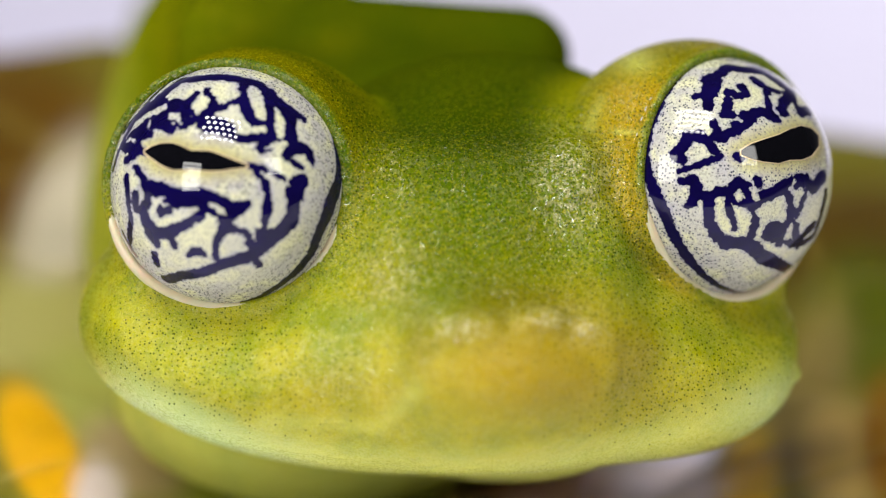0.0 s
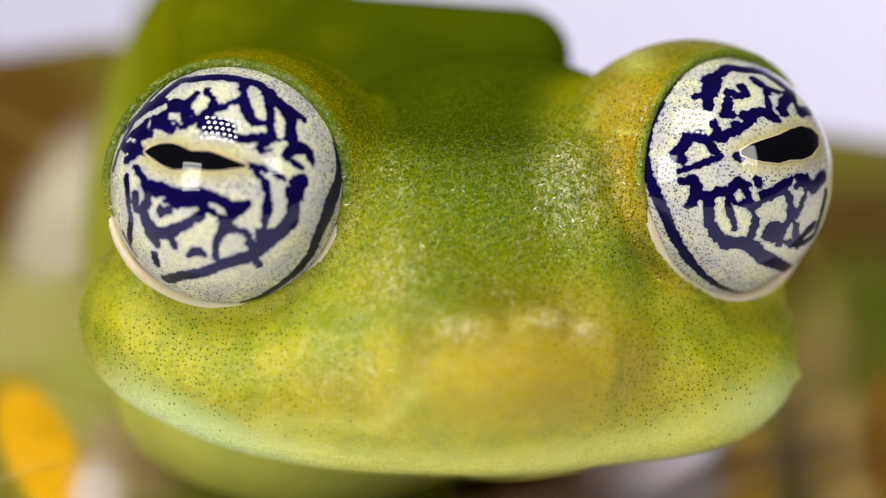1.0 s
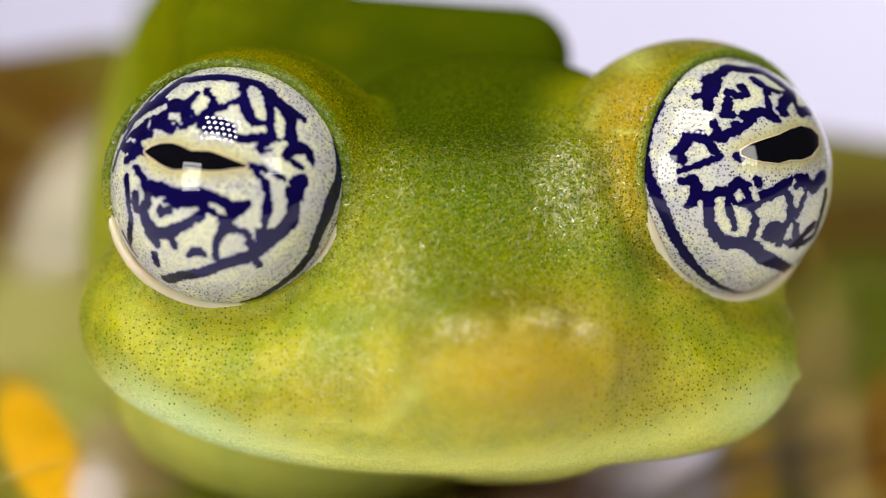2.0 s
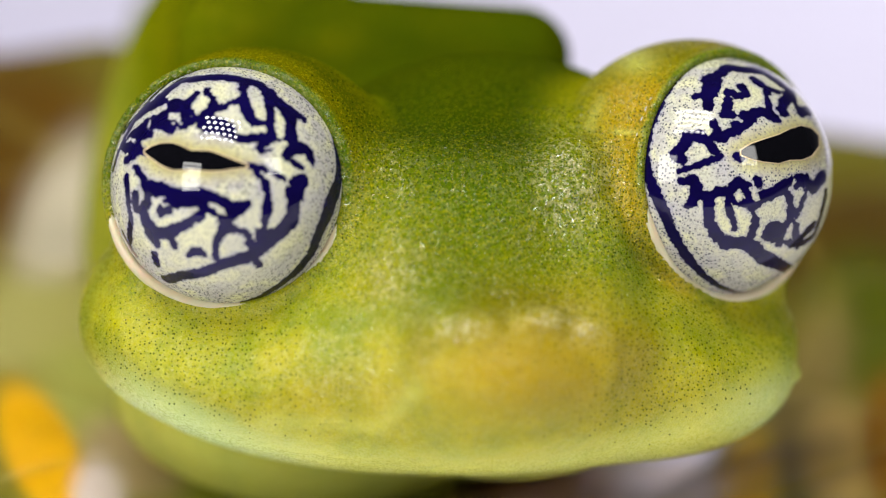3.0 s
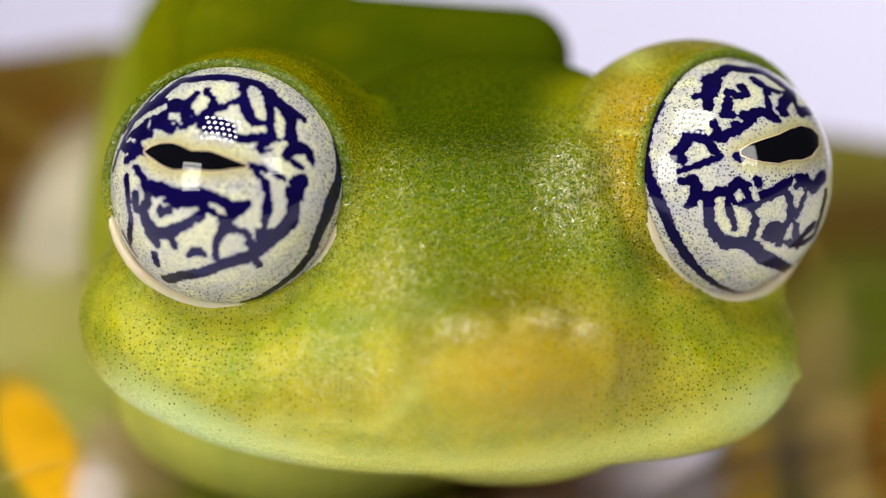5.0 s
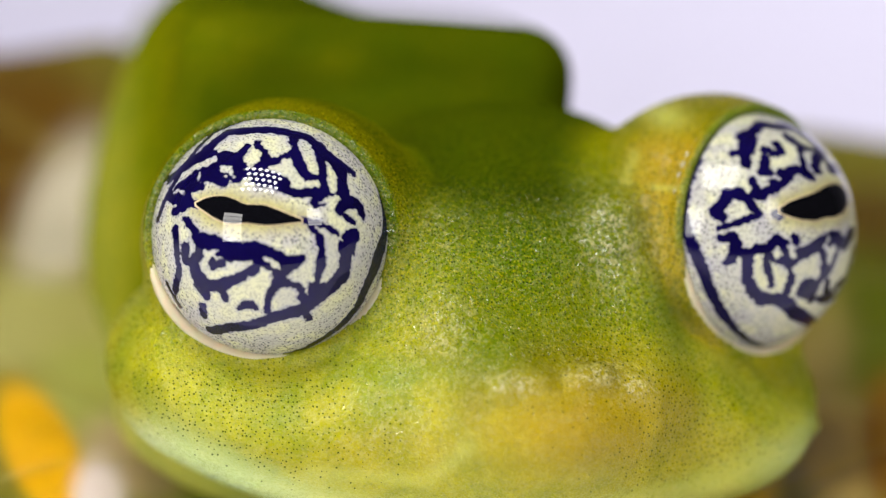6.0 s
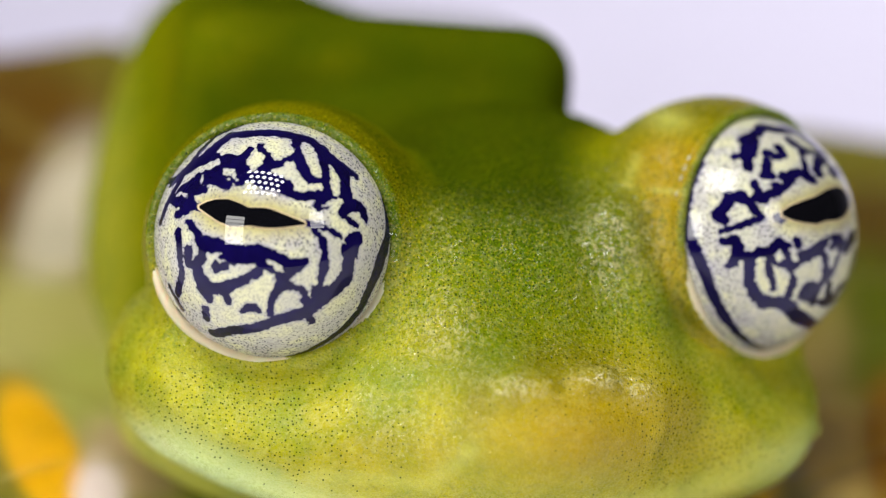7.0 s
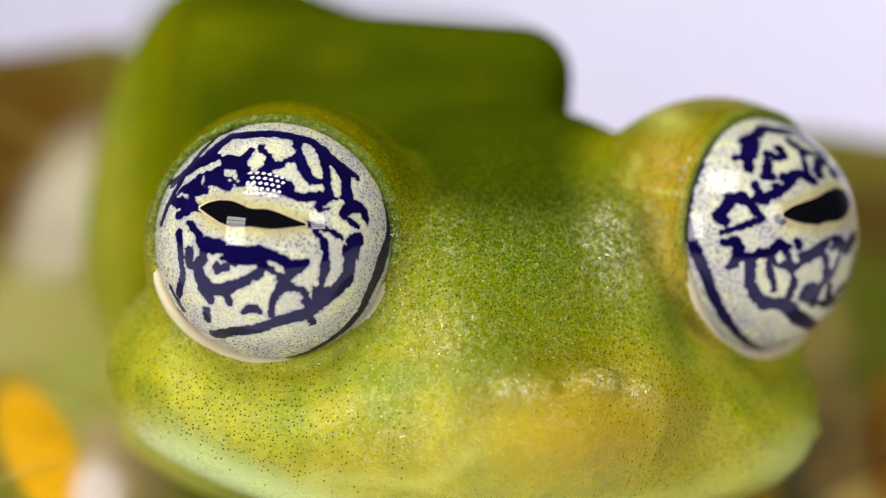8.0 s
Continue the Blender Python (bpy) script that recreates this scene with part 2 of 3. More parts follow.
def skinned(field, lo, hi, step):
    """The surface on which field is zero, as points and four-sided faces."""
    lo, hi = np.array(lo, float), np.array(hi, float)
    n = np.ceil((hi - lo) / step).astype(int) + 1
    axes = [lo[i] + step * np.arange(n[i]) for i in range(3)]
    val = np.empty(n, np.float32)
    for i, x in enumerate(axes[0]):
        g = np.stack(np.meshgrid([x], axes[1], axes[2], indexing="ij"), -1)
        val[i] = field(g[0])
    inside = val < 0
    count = np.zeros(n - 1, np.int8)
    for i in (0, 1):
        for j in (0, 1):
            for k in (0, 1):
                count += inside[i:n[0] - 1 + i, j:n[1] - 1 + j, k:n[2] - 1 + k]
    cell = np.argwhere((count > 0) & (count < 8))
    index = np.full(n - 1, -1)
    index[tuple(cell.T)] = np.arange(len(cell))
    middle = lo + (cell + 0.5) * step
    p = middle.copy()
    e = step * 0.2
    for _ in range(4):
        f = field(p)
        grad = np.stack([(field(p + e * d) - field(p - e * d)) / (2 * e) for d in np.eye(3)], -1)
        p = p - (f / np.maximum((grad * grad).sum(-1), 0.05))[:, None] * grad
        p = np.clip(p, middle - step * 0.75, middle + step * 0.75)
    faces = []
    for a in range(3):
        b, c = (a + 1) % 3, (a + 2) % 3
        s0 = [slice(0, n[i] - 1) if i == a else slice(1, n[i] - 1) for i in range(3)]
        s1 = [slice(1, n[i]) if i == a else slice(1, n[i] - 1) for i in range(3)]
        i0, i1 = inside[tuple(s0)], inside[tuple(s1)]
        cross = np.argwhere(i0 != i1)
        out = i0[tuple(cross.T)]
        cross[:, b] += 1
        cross[:, c] += 1

        def around(db, dc):
            q = cross.copy()
            q[:, b] += db
            q[:, c] += dc
            return index[tuple(q.T)]
        quad = np.stack([around(-1, -1), around(0, -1), around(0, 0), around(-1, 0)], 1)
        quad[~out] = quad[~out][:, ::-1]
        faces.append(quad)
    return p, np.concatenate(faces)


def link_mesh(name, points, faces, material, parent=None, origin=None, smooth=True, label=""):
    """Points in metres; origin: where the object's own zero lies."""
    points = np.asarray(points, float)
    zero = np.zeros(3) if origin is None else np.asarray(origin, float)
    mesh = bpy.data.meshes.new(name)
    mesh.from_pydata([tuple(v) for v in points - zero], [], [tuple(int(i) for i in f) for f in faces])
    mesh.materials.append(material)
    if smooth:
        mesh.polygons.foreach_set("use_smooth", [True] * len(mesh.polygons))
    mesh.update()
    ob = new(name, mesh)
    if parent is not None:
        ob.parent = parent
    if label:
        tagged(ob, label)
    return ob


def give(ob, name, values):
    ob.data.attributes.new(name, "FLOAT", "POINT").data.foreach_set("value", np.asarray(values, np.float32))


def give_color(ob, name, values):
    ob.data.attributes.new(name, "FLOAT_COLOR", "POINT").data.foreach_set("color", np.asarray(values, np.float32).ravel())


def blob(p, x, y, rx, ry, soft=1.0):
    """1 in the middle of a patch of the plan, falling to 0 outside it."""
    q = ((p[..., 0] + 784 - x) / rx) ** 2 + ((441 - p[..., 2] - y) / ry) ** 2
    return np.clip(np.exp(-q * soft), 0, 1)


def streak(p, x0, y0, x1, y1, w):
    """1 along a line of the plan, falling to 0 beside it."""
    q = np.stack([p[..., 0] + 784, 441 - p[..., 2]], -1)
    a, b = np.array([x0, y0], float), np.array([x1, y1], float)
    t = np.clip(((q - a) @ (b - a)) / ((b - a) @ (b - a)), 0, 1)
    return np.exp(-(lengths(q - a - t[..., None] * (b - a)) / w) ** 2)


def step_up(v, lo, hi):
    t = np.clip((v - lo) / (hi - lo), 0, 1)
    return t * t * (3 - 2 * t)


# ---- the setting ----
def backdrop():
    pts, faces = [], []
    prof = [(-0.009, 0.0)] + [(0.14 + 0.08 * math.sin(a), 0.08 - 0.08 * math.cos(a)) for a in np.linspace(0, math.pi / 2, 14)] + [(0.22, 0.35)]
    xs = np.linspace(-0.4, 0.4, 9)
    for y, z in prof:
        pts += [(x, y, z) for x in xs]
    w = len(xs)
    for i in range(len(prof) - 1):
        faces += [(i * w + j, i * w + j + 1, (i + 1) * w + j + 1, (i + 1) * w + j) for j in range(w - 1)]
    ob = link_mesh("backdrop", pts, faces, PAPER)
    ob.modifiers.new("thickness", "SOLIDIFY").thickness = -0.001
    return tagged(ob, "seamless white paper sweep lit from behind", "backdrop", kind="structure")


def leaf_height(x, d):
    """The leaf's upper side: a gutter that climbs towards its far end."""
    ease = 420 * (1 - step_up(np.asarray(d, float), 900, 1600))
    side = np.clip(np.where(x < 0, (-x - 270 + 0.5 * ease) / (320 + ease), (x - 470 + 0.5 * ease) / (130 + ease)), 0, 1)
    side = side * side * (3 - 2 * side)
    dip = np.clip((x - 220) / 180, 0, 1)
    low = 0.22 - 0.10 * dip * dip * (3 - 2 * dip)
    slope = low + side * np.where(x < 0, 0.385, 0.38)
    return -540 + slope * (d - 400) + 12 * np.sin(x * 0.011 + d * 0.004)


def leaf_plant():
    thing = tagged(new("leaf"), "large variegated leaf in ochre, yellow, cream and olive under the frog", "leaf")
    nx, nd = 150, 90
    far_end = lambda x: 1900 - 90 * np.abs((x + 90) / 1500) ** 2
    pts, faces, back = [], [], []
    for j in range(nd + 1):
        v = j / nd
        width = 1750 * (1 - 0.55 * (1 - v) ** 3)
        x = np.linspace(-width, width, nx + 1) - 90
        d = 340 + (far_end(x) - 340) * v
        pts.append(np.stack([x, d, leaf_height(x, d)], -1))
    pts = np.concatenate(pts)
    w = nx + 1
    faces = [(j * w + i, j * w + i + 1, (j + 1) * w + i + 1, (j + 1) * w + i) for j in range(nd) for i in range(nx)]
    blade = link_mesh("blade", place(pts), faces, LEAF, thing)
    tint = np.tile(np.array(srgb(140, 132, 40)), (len(pts), 1))

    def patch(x, y, rx, ry, color, lean=0.0, soft=0.45):
        px, py = pts[:, 0] + 784 - x, 441 - pts[:, 2] - y
        a, b = px * math.cos(lean) + py * math.sin(lean), py * math.cos(lean) - px * math.sin(lean)
        q = np.sqrt((a / rx) ** 2 + (b / ry) ** 2)
        f = (1 - step_up(q, 1 - soft, 1 + soft))[:, None]
        tint[:] = tint * (1 - f) + np.array(srgb(*color)) * f
    # low patches under the frog are lightened in colour to offset its shadow
    patch(20, 260, 200, 190, (112, 78, 10))
    patch(112, 385, 70, 150, (222, 212, 186), 0.35, 0.5)
    patch(40, 575, 260, 82, (190, 184, 108))
    patch(560, 850, 380, 120, (152, 156, 48))
    patch(200, 700, 150, 95, (186, 188, 96))
    patch(235, 815, 95, 62, (206, 182, 140), 0.6)
    patch(72, 800, 62, 135, (246, 190, 0), -0.45, 0.25)
    patch(175, 880, 46, 70, (246, 232, 226))
    patch(1000, 880, 170, 60, (232, 192, 168))
    patch(1190, 862, 100, 60, (252, 236, 232))
    patch(1510, 430, 220, 110, (102, 78, 16))
    patch(1530, 565, 110, 120, (98, 106, 2))
    patch(1425, 700, 66, 160, (158, 138, 76), 0.3)
    patch(1325, 850, 52, 90, (255, 214, 10))
    patch(1490, 810, 70, 100, (236, 204, 120))
    patch(1570, 780, 44, 110, (166, 112, 8))
    give_color(blade, "tint", tint)
    blade.modifiers.new("thickness", "SOLIDIFY").thickness = 28 * U
    rib = []
    for d in np.linspace(350, 1850, 60):
        rib.append((-90.0, d, float(leaf_height(np.array(-90.0), d)) - 14))
    ring = 10
    rp, rf = [], []
    for i, c in enumerate(rib):
        r = 16 + 20 * i / 60
        rp += [(c[0] + r * math.cos(a), c[1], c[2] - 8 + r * math.sin(a)) for a in np.linspace(0, 2 * math.pi, ring, endpoint=False)]
    for i in range(59):
        rf += [(i * ring + k, i * ring + (k + 1) % ring, (i + 1) * ring + (k + 1) % ring, (i + 1) * ring + k) for k in range(ring)]
    link_mesh("midrib", place(np.array(rp)), rf, plain_material("midrib", srgb(170, 150, 60), 0.5, vary=0.2, scale=900), thing)
    return thing


def led_panel():
    """A small lamp of bright beads over the frog, mirrored in both eyes."""
    thing = tagged(new("led_panel"), "small black lamp panel with rows of bright white beads", "lamp")
    spot = Vector((-0.016, -0.042, AXIS + 0.068))
    thing.matrix_world = look(spot, (0, 0, AXIS))
    glow = bpy.data.materials.new("bead_glow")
    glow.use_nodes = True
    b = glow.node_tree.nodes["Principled BSDF"]
    b.inputs["Emission Color"].default_value = (1, 0.98, 0.95, 1)
    b.inputs["Emission Strength"].default_value = 44
    dark = plain_material("lamp_housing", srgb(30, 30, 32), 0.5, vary=0.2, scale=200)
    bm = bmesh.new()
    bmesh.ops.create_cube(bm, size=1.0, matrix=Matrix.Translation((0, 0, 0.003)) @ Matrix.Diagonal((0.05, 0.044, 0.005, 1)))
    bmesh.ops.bevel(bm, geom=bm.edges[:], offset=0.001, segments=2, affect="EDGES")
    mesh = bpy.data.meshes.new("housing")
    bm.to_mesh(mesh)
    bm.free()
    mesh.materials.append(dark)
    new("housing", mesh).parent = thing
    bm = bmesh.new()
    bmesh.ops.create_uvsphere(bm, u_segments=10, v_segments=6, radius=0.0025, matrix=Matrix.Diagonal((1, 1, 0.4, 1)))
    bead = bpy.data.meshes.new("bead")
    bm.to_mesh(bead)
    bm.free()
    bead.materials.append(glow)
    for j in range(5):
        for i in range(6):
            ob = new("bead", bead)
            ob.parent = thing
            ob.location = ((i - 2.5 + 0.5 * (j % 2) - 0.25) * 0.0076, (j - 2) * 0.0076, 0.0)
    # bent arm down to the table
    turn = thing.matrix_world.inverted()
    way = [turn @ Vector(v) for v in (spot + Vector((-0.002, -0.004, 0.009)), Vector((-0.06, 0.0, 0.13)), Vector((-0.11, 0.05, 0.09)), Vector((-0.12, 0.07, 0.0)))]
    pts, faces = [], []
    n = 30
    for i in range(n + 1):
        t = i / n
        c = way[0] * (1 - t) ** 3 + way[1] * 3 * t * (1 - t) ** 2 + way[2] * 3 * t * t * (1 - t) + way[3] * t ** 3
        e = way[0] * (1 - t - 0.01) ** 3 + way[1] * 3 * (t + 0.01) * (1 - t - 0.01) ** 2 + way[2] * 3 * (t + 0.01) ** 2 * (1 - t - 0.01) + way[3] * (t + 0.01) ** 3
        z = (e - c).normalized()
        x = z.orthogonal().normalized() if i == 0 else (x - z * x.dot(z)).normalized()
        y = z.cross(x)
        r = 0.003
        pts += [tuple(c + (x * math.cos(a) + y * math.sin(a)) * r) for a in np.linspace(0, 2 * math.pi, 12, endpoint=False)]
    for i in range(n):
        faces += [(i * 12 + k, i * 12 + (k + 1) % 12, (i + 1) * 12 + (k + 1) % 12, (i + 1) * 12 + k) for k in range(12)]
    link_mesh("arm", pts, faces, dark, thing)
    return thing


louvre("flash_head", key_flash, 0.031, 0.043, 7, "black flash head with thin louvre bars before its white window")
louvre("flash_head", fill_flash, 0.024, 0.026, 6, "small black flash head with louvre bars")
backdrop()
leaf_plant()
led_panel()


# ---- the frog ----
YAW = 12.0
EYE_A = chart(408, 329, 205)
EYE_B = chart(1260, 313, 345)
R_EYE = 214.0
AX_A = np.array(Vector((-math.sin(radians(11)), -math.cos(radians(11)), 0.02)).normalized())
AX_B = np.array(Vector((math.sin(radians(45)), -math.cos(radians(45)), 0.02)).normalized())
NECK = chart(800, 480, 900)


def in_head(hx, back, y):
    """A point by its offset to the side of the head's middle plane, its depth behind the eyes and its height."""
    c, s = math.cos(radians(YAW)), math.sin(radians(YAW))
    return chart(835 + hx * c - back * s, y - hx * 0.02, 275 + hx * s + back * c)


def face_field(p):
    f = bun(p, in_head(-34, 90, 604), (606, 325, 236), 2.2, 5, 1.0, 150)
    f = join(f, egg(p, in_head(-10, 420, 560), (548, 480, 222), YAW), 140)
    f = join(f, egg(p, in_head(10, 235, 430), (345, 445, 275), YAW), 120)
    f = join(f, egg(p, chart(870, 338, 600), (330, 330, 245)), 70)
    f = join(f, egg(p, in_head(0, -210, 668), (190, 150, 118), YAW), 150)
    f = join(f, egg(p, chart(300, 535, 420), (140, 250, 140)), 90)
    f = join(f, egg(p, chart(1268, 545, 520), (112, 250, 125)), 90)
    return join(f, egg(p, chart(1195, 665, 430), (175, 220, 112)), 90)


def on_face(x, y, sink=0.0):
    """The place on the smooth face at a point of the plan, sunk below its skin."""
    d = np.arange(-420.0, 900.0, 4.0)
    p = np.stack([np.full(len(d), x - 784.0), d, np.full(len(d), 441.0 - y)], -1)
    hit = np.argmax(face_field(p) < 0)
    return chart(x, y, d[hit] + sink)


RIDGES = [  # soft folds of the face: a start, an end, two radii, depth of the core, softness
    (on_face(690, 340, 78), on_face(715, 470, 74), 64, 66, 90), (on_face(715, 470, 74), on_face(790, 590, 50), 66, 44, 90),
    (on_face(1010, 270, 70), on_face(1030, 400, 74), 66, 60, 90), (on_face(1030, 400, 70), on_face(1066, 590, 50), 56, 42, 90),
    (on_face(795, 592, 6), on_face(862, 580, 6), 26, 22, 24), (on_face(940, 574, 6), on_face(1062, 598, 6), 27, 28, 24),
    (on_face(1070, 598, 10), on_face(1068, 665, 20), 26, 22, 20)]
BUMPS = [(on_face(795, 586, -6), 22), (on_face(972, 566, -6), 22), (on_face(1042, 582, -6), 19), (on_face(690, 480, 22), 56), (on_face(1010, 310, 18), 56), (chart(1405, 662, 385), 12)]


def base_field(p):
    f = face_field(p)
    for a, b, ra, rb, k in RIDGES:
        f = join(f, limb(p, a, b, ra, rb), k)
    for c, r in BUMPS:
        f = join(f, ball(p, c, r), r * 1.1)
    for eye, ax in ((EYE_A, AX_A), (EYE_B, AX_B)):
        if eye[0] < 0:
            f = join(f, ball(p, chart(440, 339, 290), 253), 50)
            f = join(f, ball(p, chart(474, 352, 336), 246), 50)
        else:
            f = join(f, ball(p, chart(1226, 312, 415), 243), 50)
            f = join(f, ball(p, chart(1192, 330, 398), 228), 40)
        f = carve(f, funnel(p, eye, ax, R_EYE, 32, 1.2), 40)
        f = join(f, hoop(p, eye + ax * 36, ax, R_EYE + 3, 9), 28)
    return f


def on_base(x, y, sink):
    d = np.arange(-420.0, 900.0, 4.0)
    p = np.stack([np.full(len(d), x - 784.0), d, np.full(len(d), 441.0 - y)], -1)
    return chart(x, y, d[np.argmax(base_field(p) < 0)] + sink)


def wrinkle_lines():
    """Short moist wrinkles in two clusters: a middle, a spread, a slant, how many."""
    rnd = random.Random(7)
    lines = []
    for cx, cy, sx, sy, slant, count in ((1030, 295, 55, 45, -0.35, 12), (985, 345, 40, 30, 0.3, 5)):
        for _ in range(count):
            x, y, r = cx + rnd.uniform(-sx, sx), cy + rnd.uniform(-sy, sy), rnd.uniform(10, 15)
            half = rnd.uniform(8, 24)
            lines.append((on_base(x - half, y - half * slant, r * 0.45), on_base(x + half, y + half * slant, r * 0.45), r))
    return lines


WRINKLES = wrinkle_lines()


def head_field(p):
    f = base_field(p)
    for a, b, r in WRINKLES:
        f = join(f, limb(p, a, b, r, r * 0.8), r * 0.9)
    return f


def frog():
    thing = tagged(new("frog"), "small yellow-green glass frog with dark-veined cream eyes sitting on the leaf", "frog")
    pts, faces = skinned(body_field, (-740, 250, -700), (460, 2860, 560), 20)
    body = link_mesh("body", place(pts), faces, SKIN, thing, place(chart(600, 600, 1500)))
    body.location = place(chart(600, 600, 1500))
    give(body, "warm", np.zeros(len(pts)))
    give(body, "green", np.zeros(len(pts)))
    give(body, "grain", np.full(len(pts), 0.3))
    # back darkened in the colour for light falloff, less so down the chest
    give(body, "leafy_shade", 0.92 - 0.9 * step_up(-pts[:, 2], 20, 300) - 0.15 * blob(pts, 370, 40, 90, 70) - 0.12 * blob(pts, 590, 75, 60, 26) - 0.6 * step_up(-pts[:, 0], 400, 620))
    give(body, "ochre", 0.2 * blob(pts, 560, 100, 180, 60))
    # paler low chest stands in for bounced light under the chin
    give(body, "pale", 0.55 * step_up(-pts[:, 2], 150, 360) + 0.15 * step_up(-pts[:, 0], 520, 620))
    give(body, "fleck", np.zeros(len(pts)))
    give(body, "dots", np.full(len(pts), 0.1))
    give(body, "mint", np.zeros(len(pts)))
    head = head_part(thing)
    eye_parts(head, EYE_A, left_ink, left_pupil, AX_A)
    eye_parts(head, EYE_B, right_ink, right_pupil, AX_B)
    throat = throat_part(head)
    legs(thing)
    return thing, body, head, throat


def body_field(p):
    f = brick_form(p, chart(606, 304, 1650), (350, 850, 312), 92, 3, 0, 4.2)
    f = join(f, egg(p, chart(600, 420, 1500), (370, 1000, 360), 6), 80)
    f = join(f, egg(p, chart(790, 470, 850), (300, 480, 300), 10), 90)
    f = join(f, egg(p, chart(420, 430, 1300), (270, 450, 500), 4), 120)
    f = join(f, egg(p, chart(545, 690, 860), (345, 310, 235), 8), 120)
    f = join(f, egg(p, chart(600, 380, 2430), (300, 330, 260), 6), 160)
    return f


def head_part(thing):
    pts, faces = skinned(head_field, (-720, -330, -480), (740, 1000, 420), 9)
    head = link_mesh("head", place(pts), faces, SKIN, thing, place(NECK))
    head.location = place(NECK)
    x, y = pts[:, 0] + 784, 441 - pts[:, 2]
    # the pale lip follows the jaw line
    jaw = ((x - 785) / 632) ** 2 + (np.maximum(y - 588, 0) / 256) ** 2
    pale = step_up(jaw + 0.0006 * (y - 588), 0.66, 1.12) * step_up(y, 600, 720)
    rim_b = (1 - step_up(lengths(pts - EYE_B), 232, 282)) * step_up(-x, -1260, -1150) * step_up(y, 90, 170)
    warm = blob(pts, 935, 640, 170, 100) * 0.55 + 0.15 * blob(pts, 600, 690, 120, 50) + 0.7 * rim_b
    # shade of the upper head and brow, put into the skin colour
    leafy_shade = 0.9 * step_up(-y, -380, -150) * step_up(pts[:, 1], -100, 200) + 0.5 * blob(pts, 840, 300, 240, 160) + 0.35 * blob(pts, 920, 490, 210, 70)
    near_eye = np.minimum(lengths(pts - EYE_A), lengths(pts - EYE_B))
    lip = np.maximum(step_up((pts - EYE_A) @ AX_A, 33, 43) * (x < 784), step_up((pts - EYE_B) @ AX_B, 33, 43) * (x > 784))
    rim_edge = lip * (1 - step_up(near_eye, 227, 238)) * step_up(-y, -400, -280)
    orbit = np.maximum(1 - step_up(lengths(pts - EYE_A), 235, 330), 1 - step_up(lengths(pts - EYE_B), 235, 330))
    collar = np.maximum(1 - step_up(lengths(pts - EYE_A), 235, 270), 1 - step_up(lengths(pts - chart(474, 352, 336)), 248, 285))
    collar = np.maximum(collar, 1 - step_up(lengths(pts - EYE_B), 235, 330))
    give(head, "rim", np.clip(rim_edge, 0, 1))
    # ochre skin round the eyes; blobs about the snout paint its shading too
    give(head, "ochre", np.clip(0.85 * orbit * (1 - rim_edge) * (1 - 0.8 * rim_b) * step_up(-y, -470, -300) + 0.85 * blob(pts, 880, 530, 170, 40) + 0.35 * blob(pts, 1118, 610, 60, 110) + 0.6 * blob(pts, 742, 590, 32, 60) + 0.5 * blob(pts, 930, 640, 180, 90), 0, 0.9))
    line = np.maximum(streak(pts, 470, 745, 670, 757, 15), streak(pts, 670, 757, 735, 695, 18))
    # pale patch and streaks on the brow; the thin level one paints a highlight
    line = line + 1.6 * blob(pts, 1125, 108, 34, 22) + 1.4 * streak(pts, 1090, 233, 1142, 236, 5) + 0.9 * streak(pts, 1046, 222, 1064, 176, 9)
    give(head, "pale", 0.22 * line + pale * 0.95 * (1 - 0.35 * step_up(x, 1000, 1300)) * (1 - 0.3 * blob(pts, 860, 800, 240, 120)))
    give(head, "grain", np.clip(0.2 + 0.8 * (1 - step_up(y, 420, 600)) - 0.15 * pale, 0, 1))
    give(head, "green", np.clip(0.9 * blob(pts, 860, 330, 240, 150) + 0.5 * blob(pts, 780, 520, 70, 60) + 0.6 * blob(pts, 1140, 470, 60, 80) + 0.5 * blob(pts, 640, 560, 90, 40) + 0.9 * rim_edge, 0, 0.9))
    give(head, "warm", np.clip(warm, 0, 1))
    inner = 1 - step_up(lengths(pts - EYE_B), 250, 380)
    # the eye collars keep a lighter colour, as if lit beside the darkened crown
    give(head, "leafy_shade", np.clip(leafy_shade + 0.7 * rim_edge, 0, 0.95) * (1 - 0.7 * inner) * (1 - 0.45 * collar))
    # glint patches: they drive coat gloss and the painted pale crinkles
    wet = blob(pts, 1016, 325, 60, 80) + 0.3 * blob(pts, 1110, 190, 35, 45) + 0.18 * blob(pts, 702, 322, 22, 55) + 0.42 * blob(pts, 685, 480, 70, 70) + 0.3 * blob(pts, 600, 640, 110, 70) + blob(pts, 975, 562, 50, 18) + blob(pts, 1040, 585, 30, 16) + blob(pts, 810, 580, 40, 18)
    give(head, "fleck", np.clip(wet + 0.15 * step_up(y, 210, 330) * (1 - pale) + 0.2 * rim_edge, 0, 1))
    side = 0.75 * blob(pts, 330, 640, 200, 110) + blob(pts, 1240, 650, 170, 120) + 0.9 * blob(pts, 1050, 380, 200, 140) + 0.5 * blob(pts, 700, 280, 150, 120)
    give(head, "dots", np.clip(side * 1.5 + 0.18 * (1 - step_up(y, 420, 520)), 0.0, 0.95) * (1 - pale))
    give(head, "mint", np.clip(1 - step_up(x, 330, 640) + step_up(x, 1240, 1380), 0, 1))
    return head


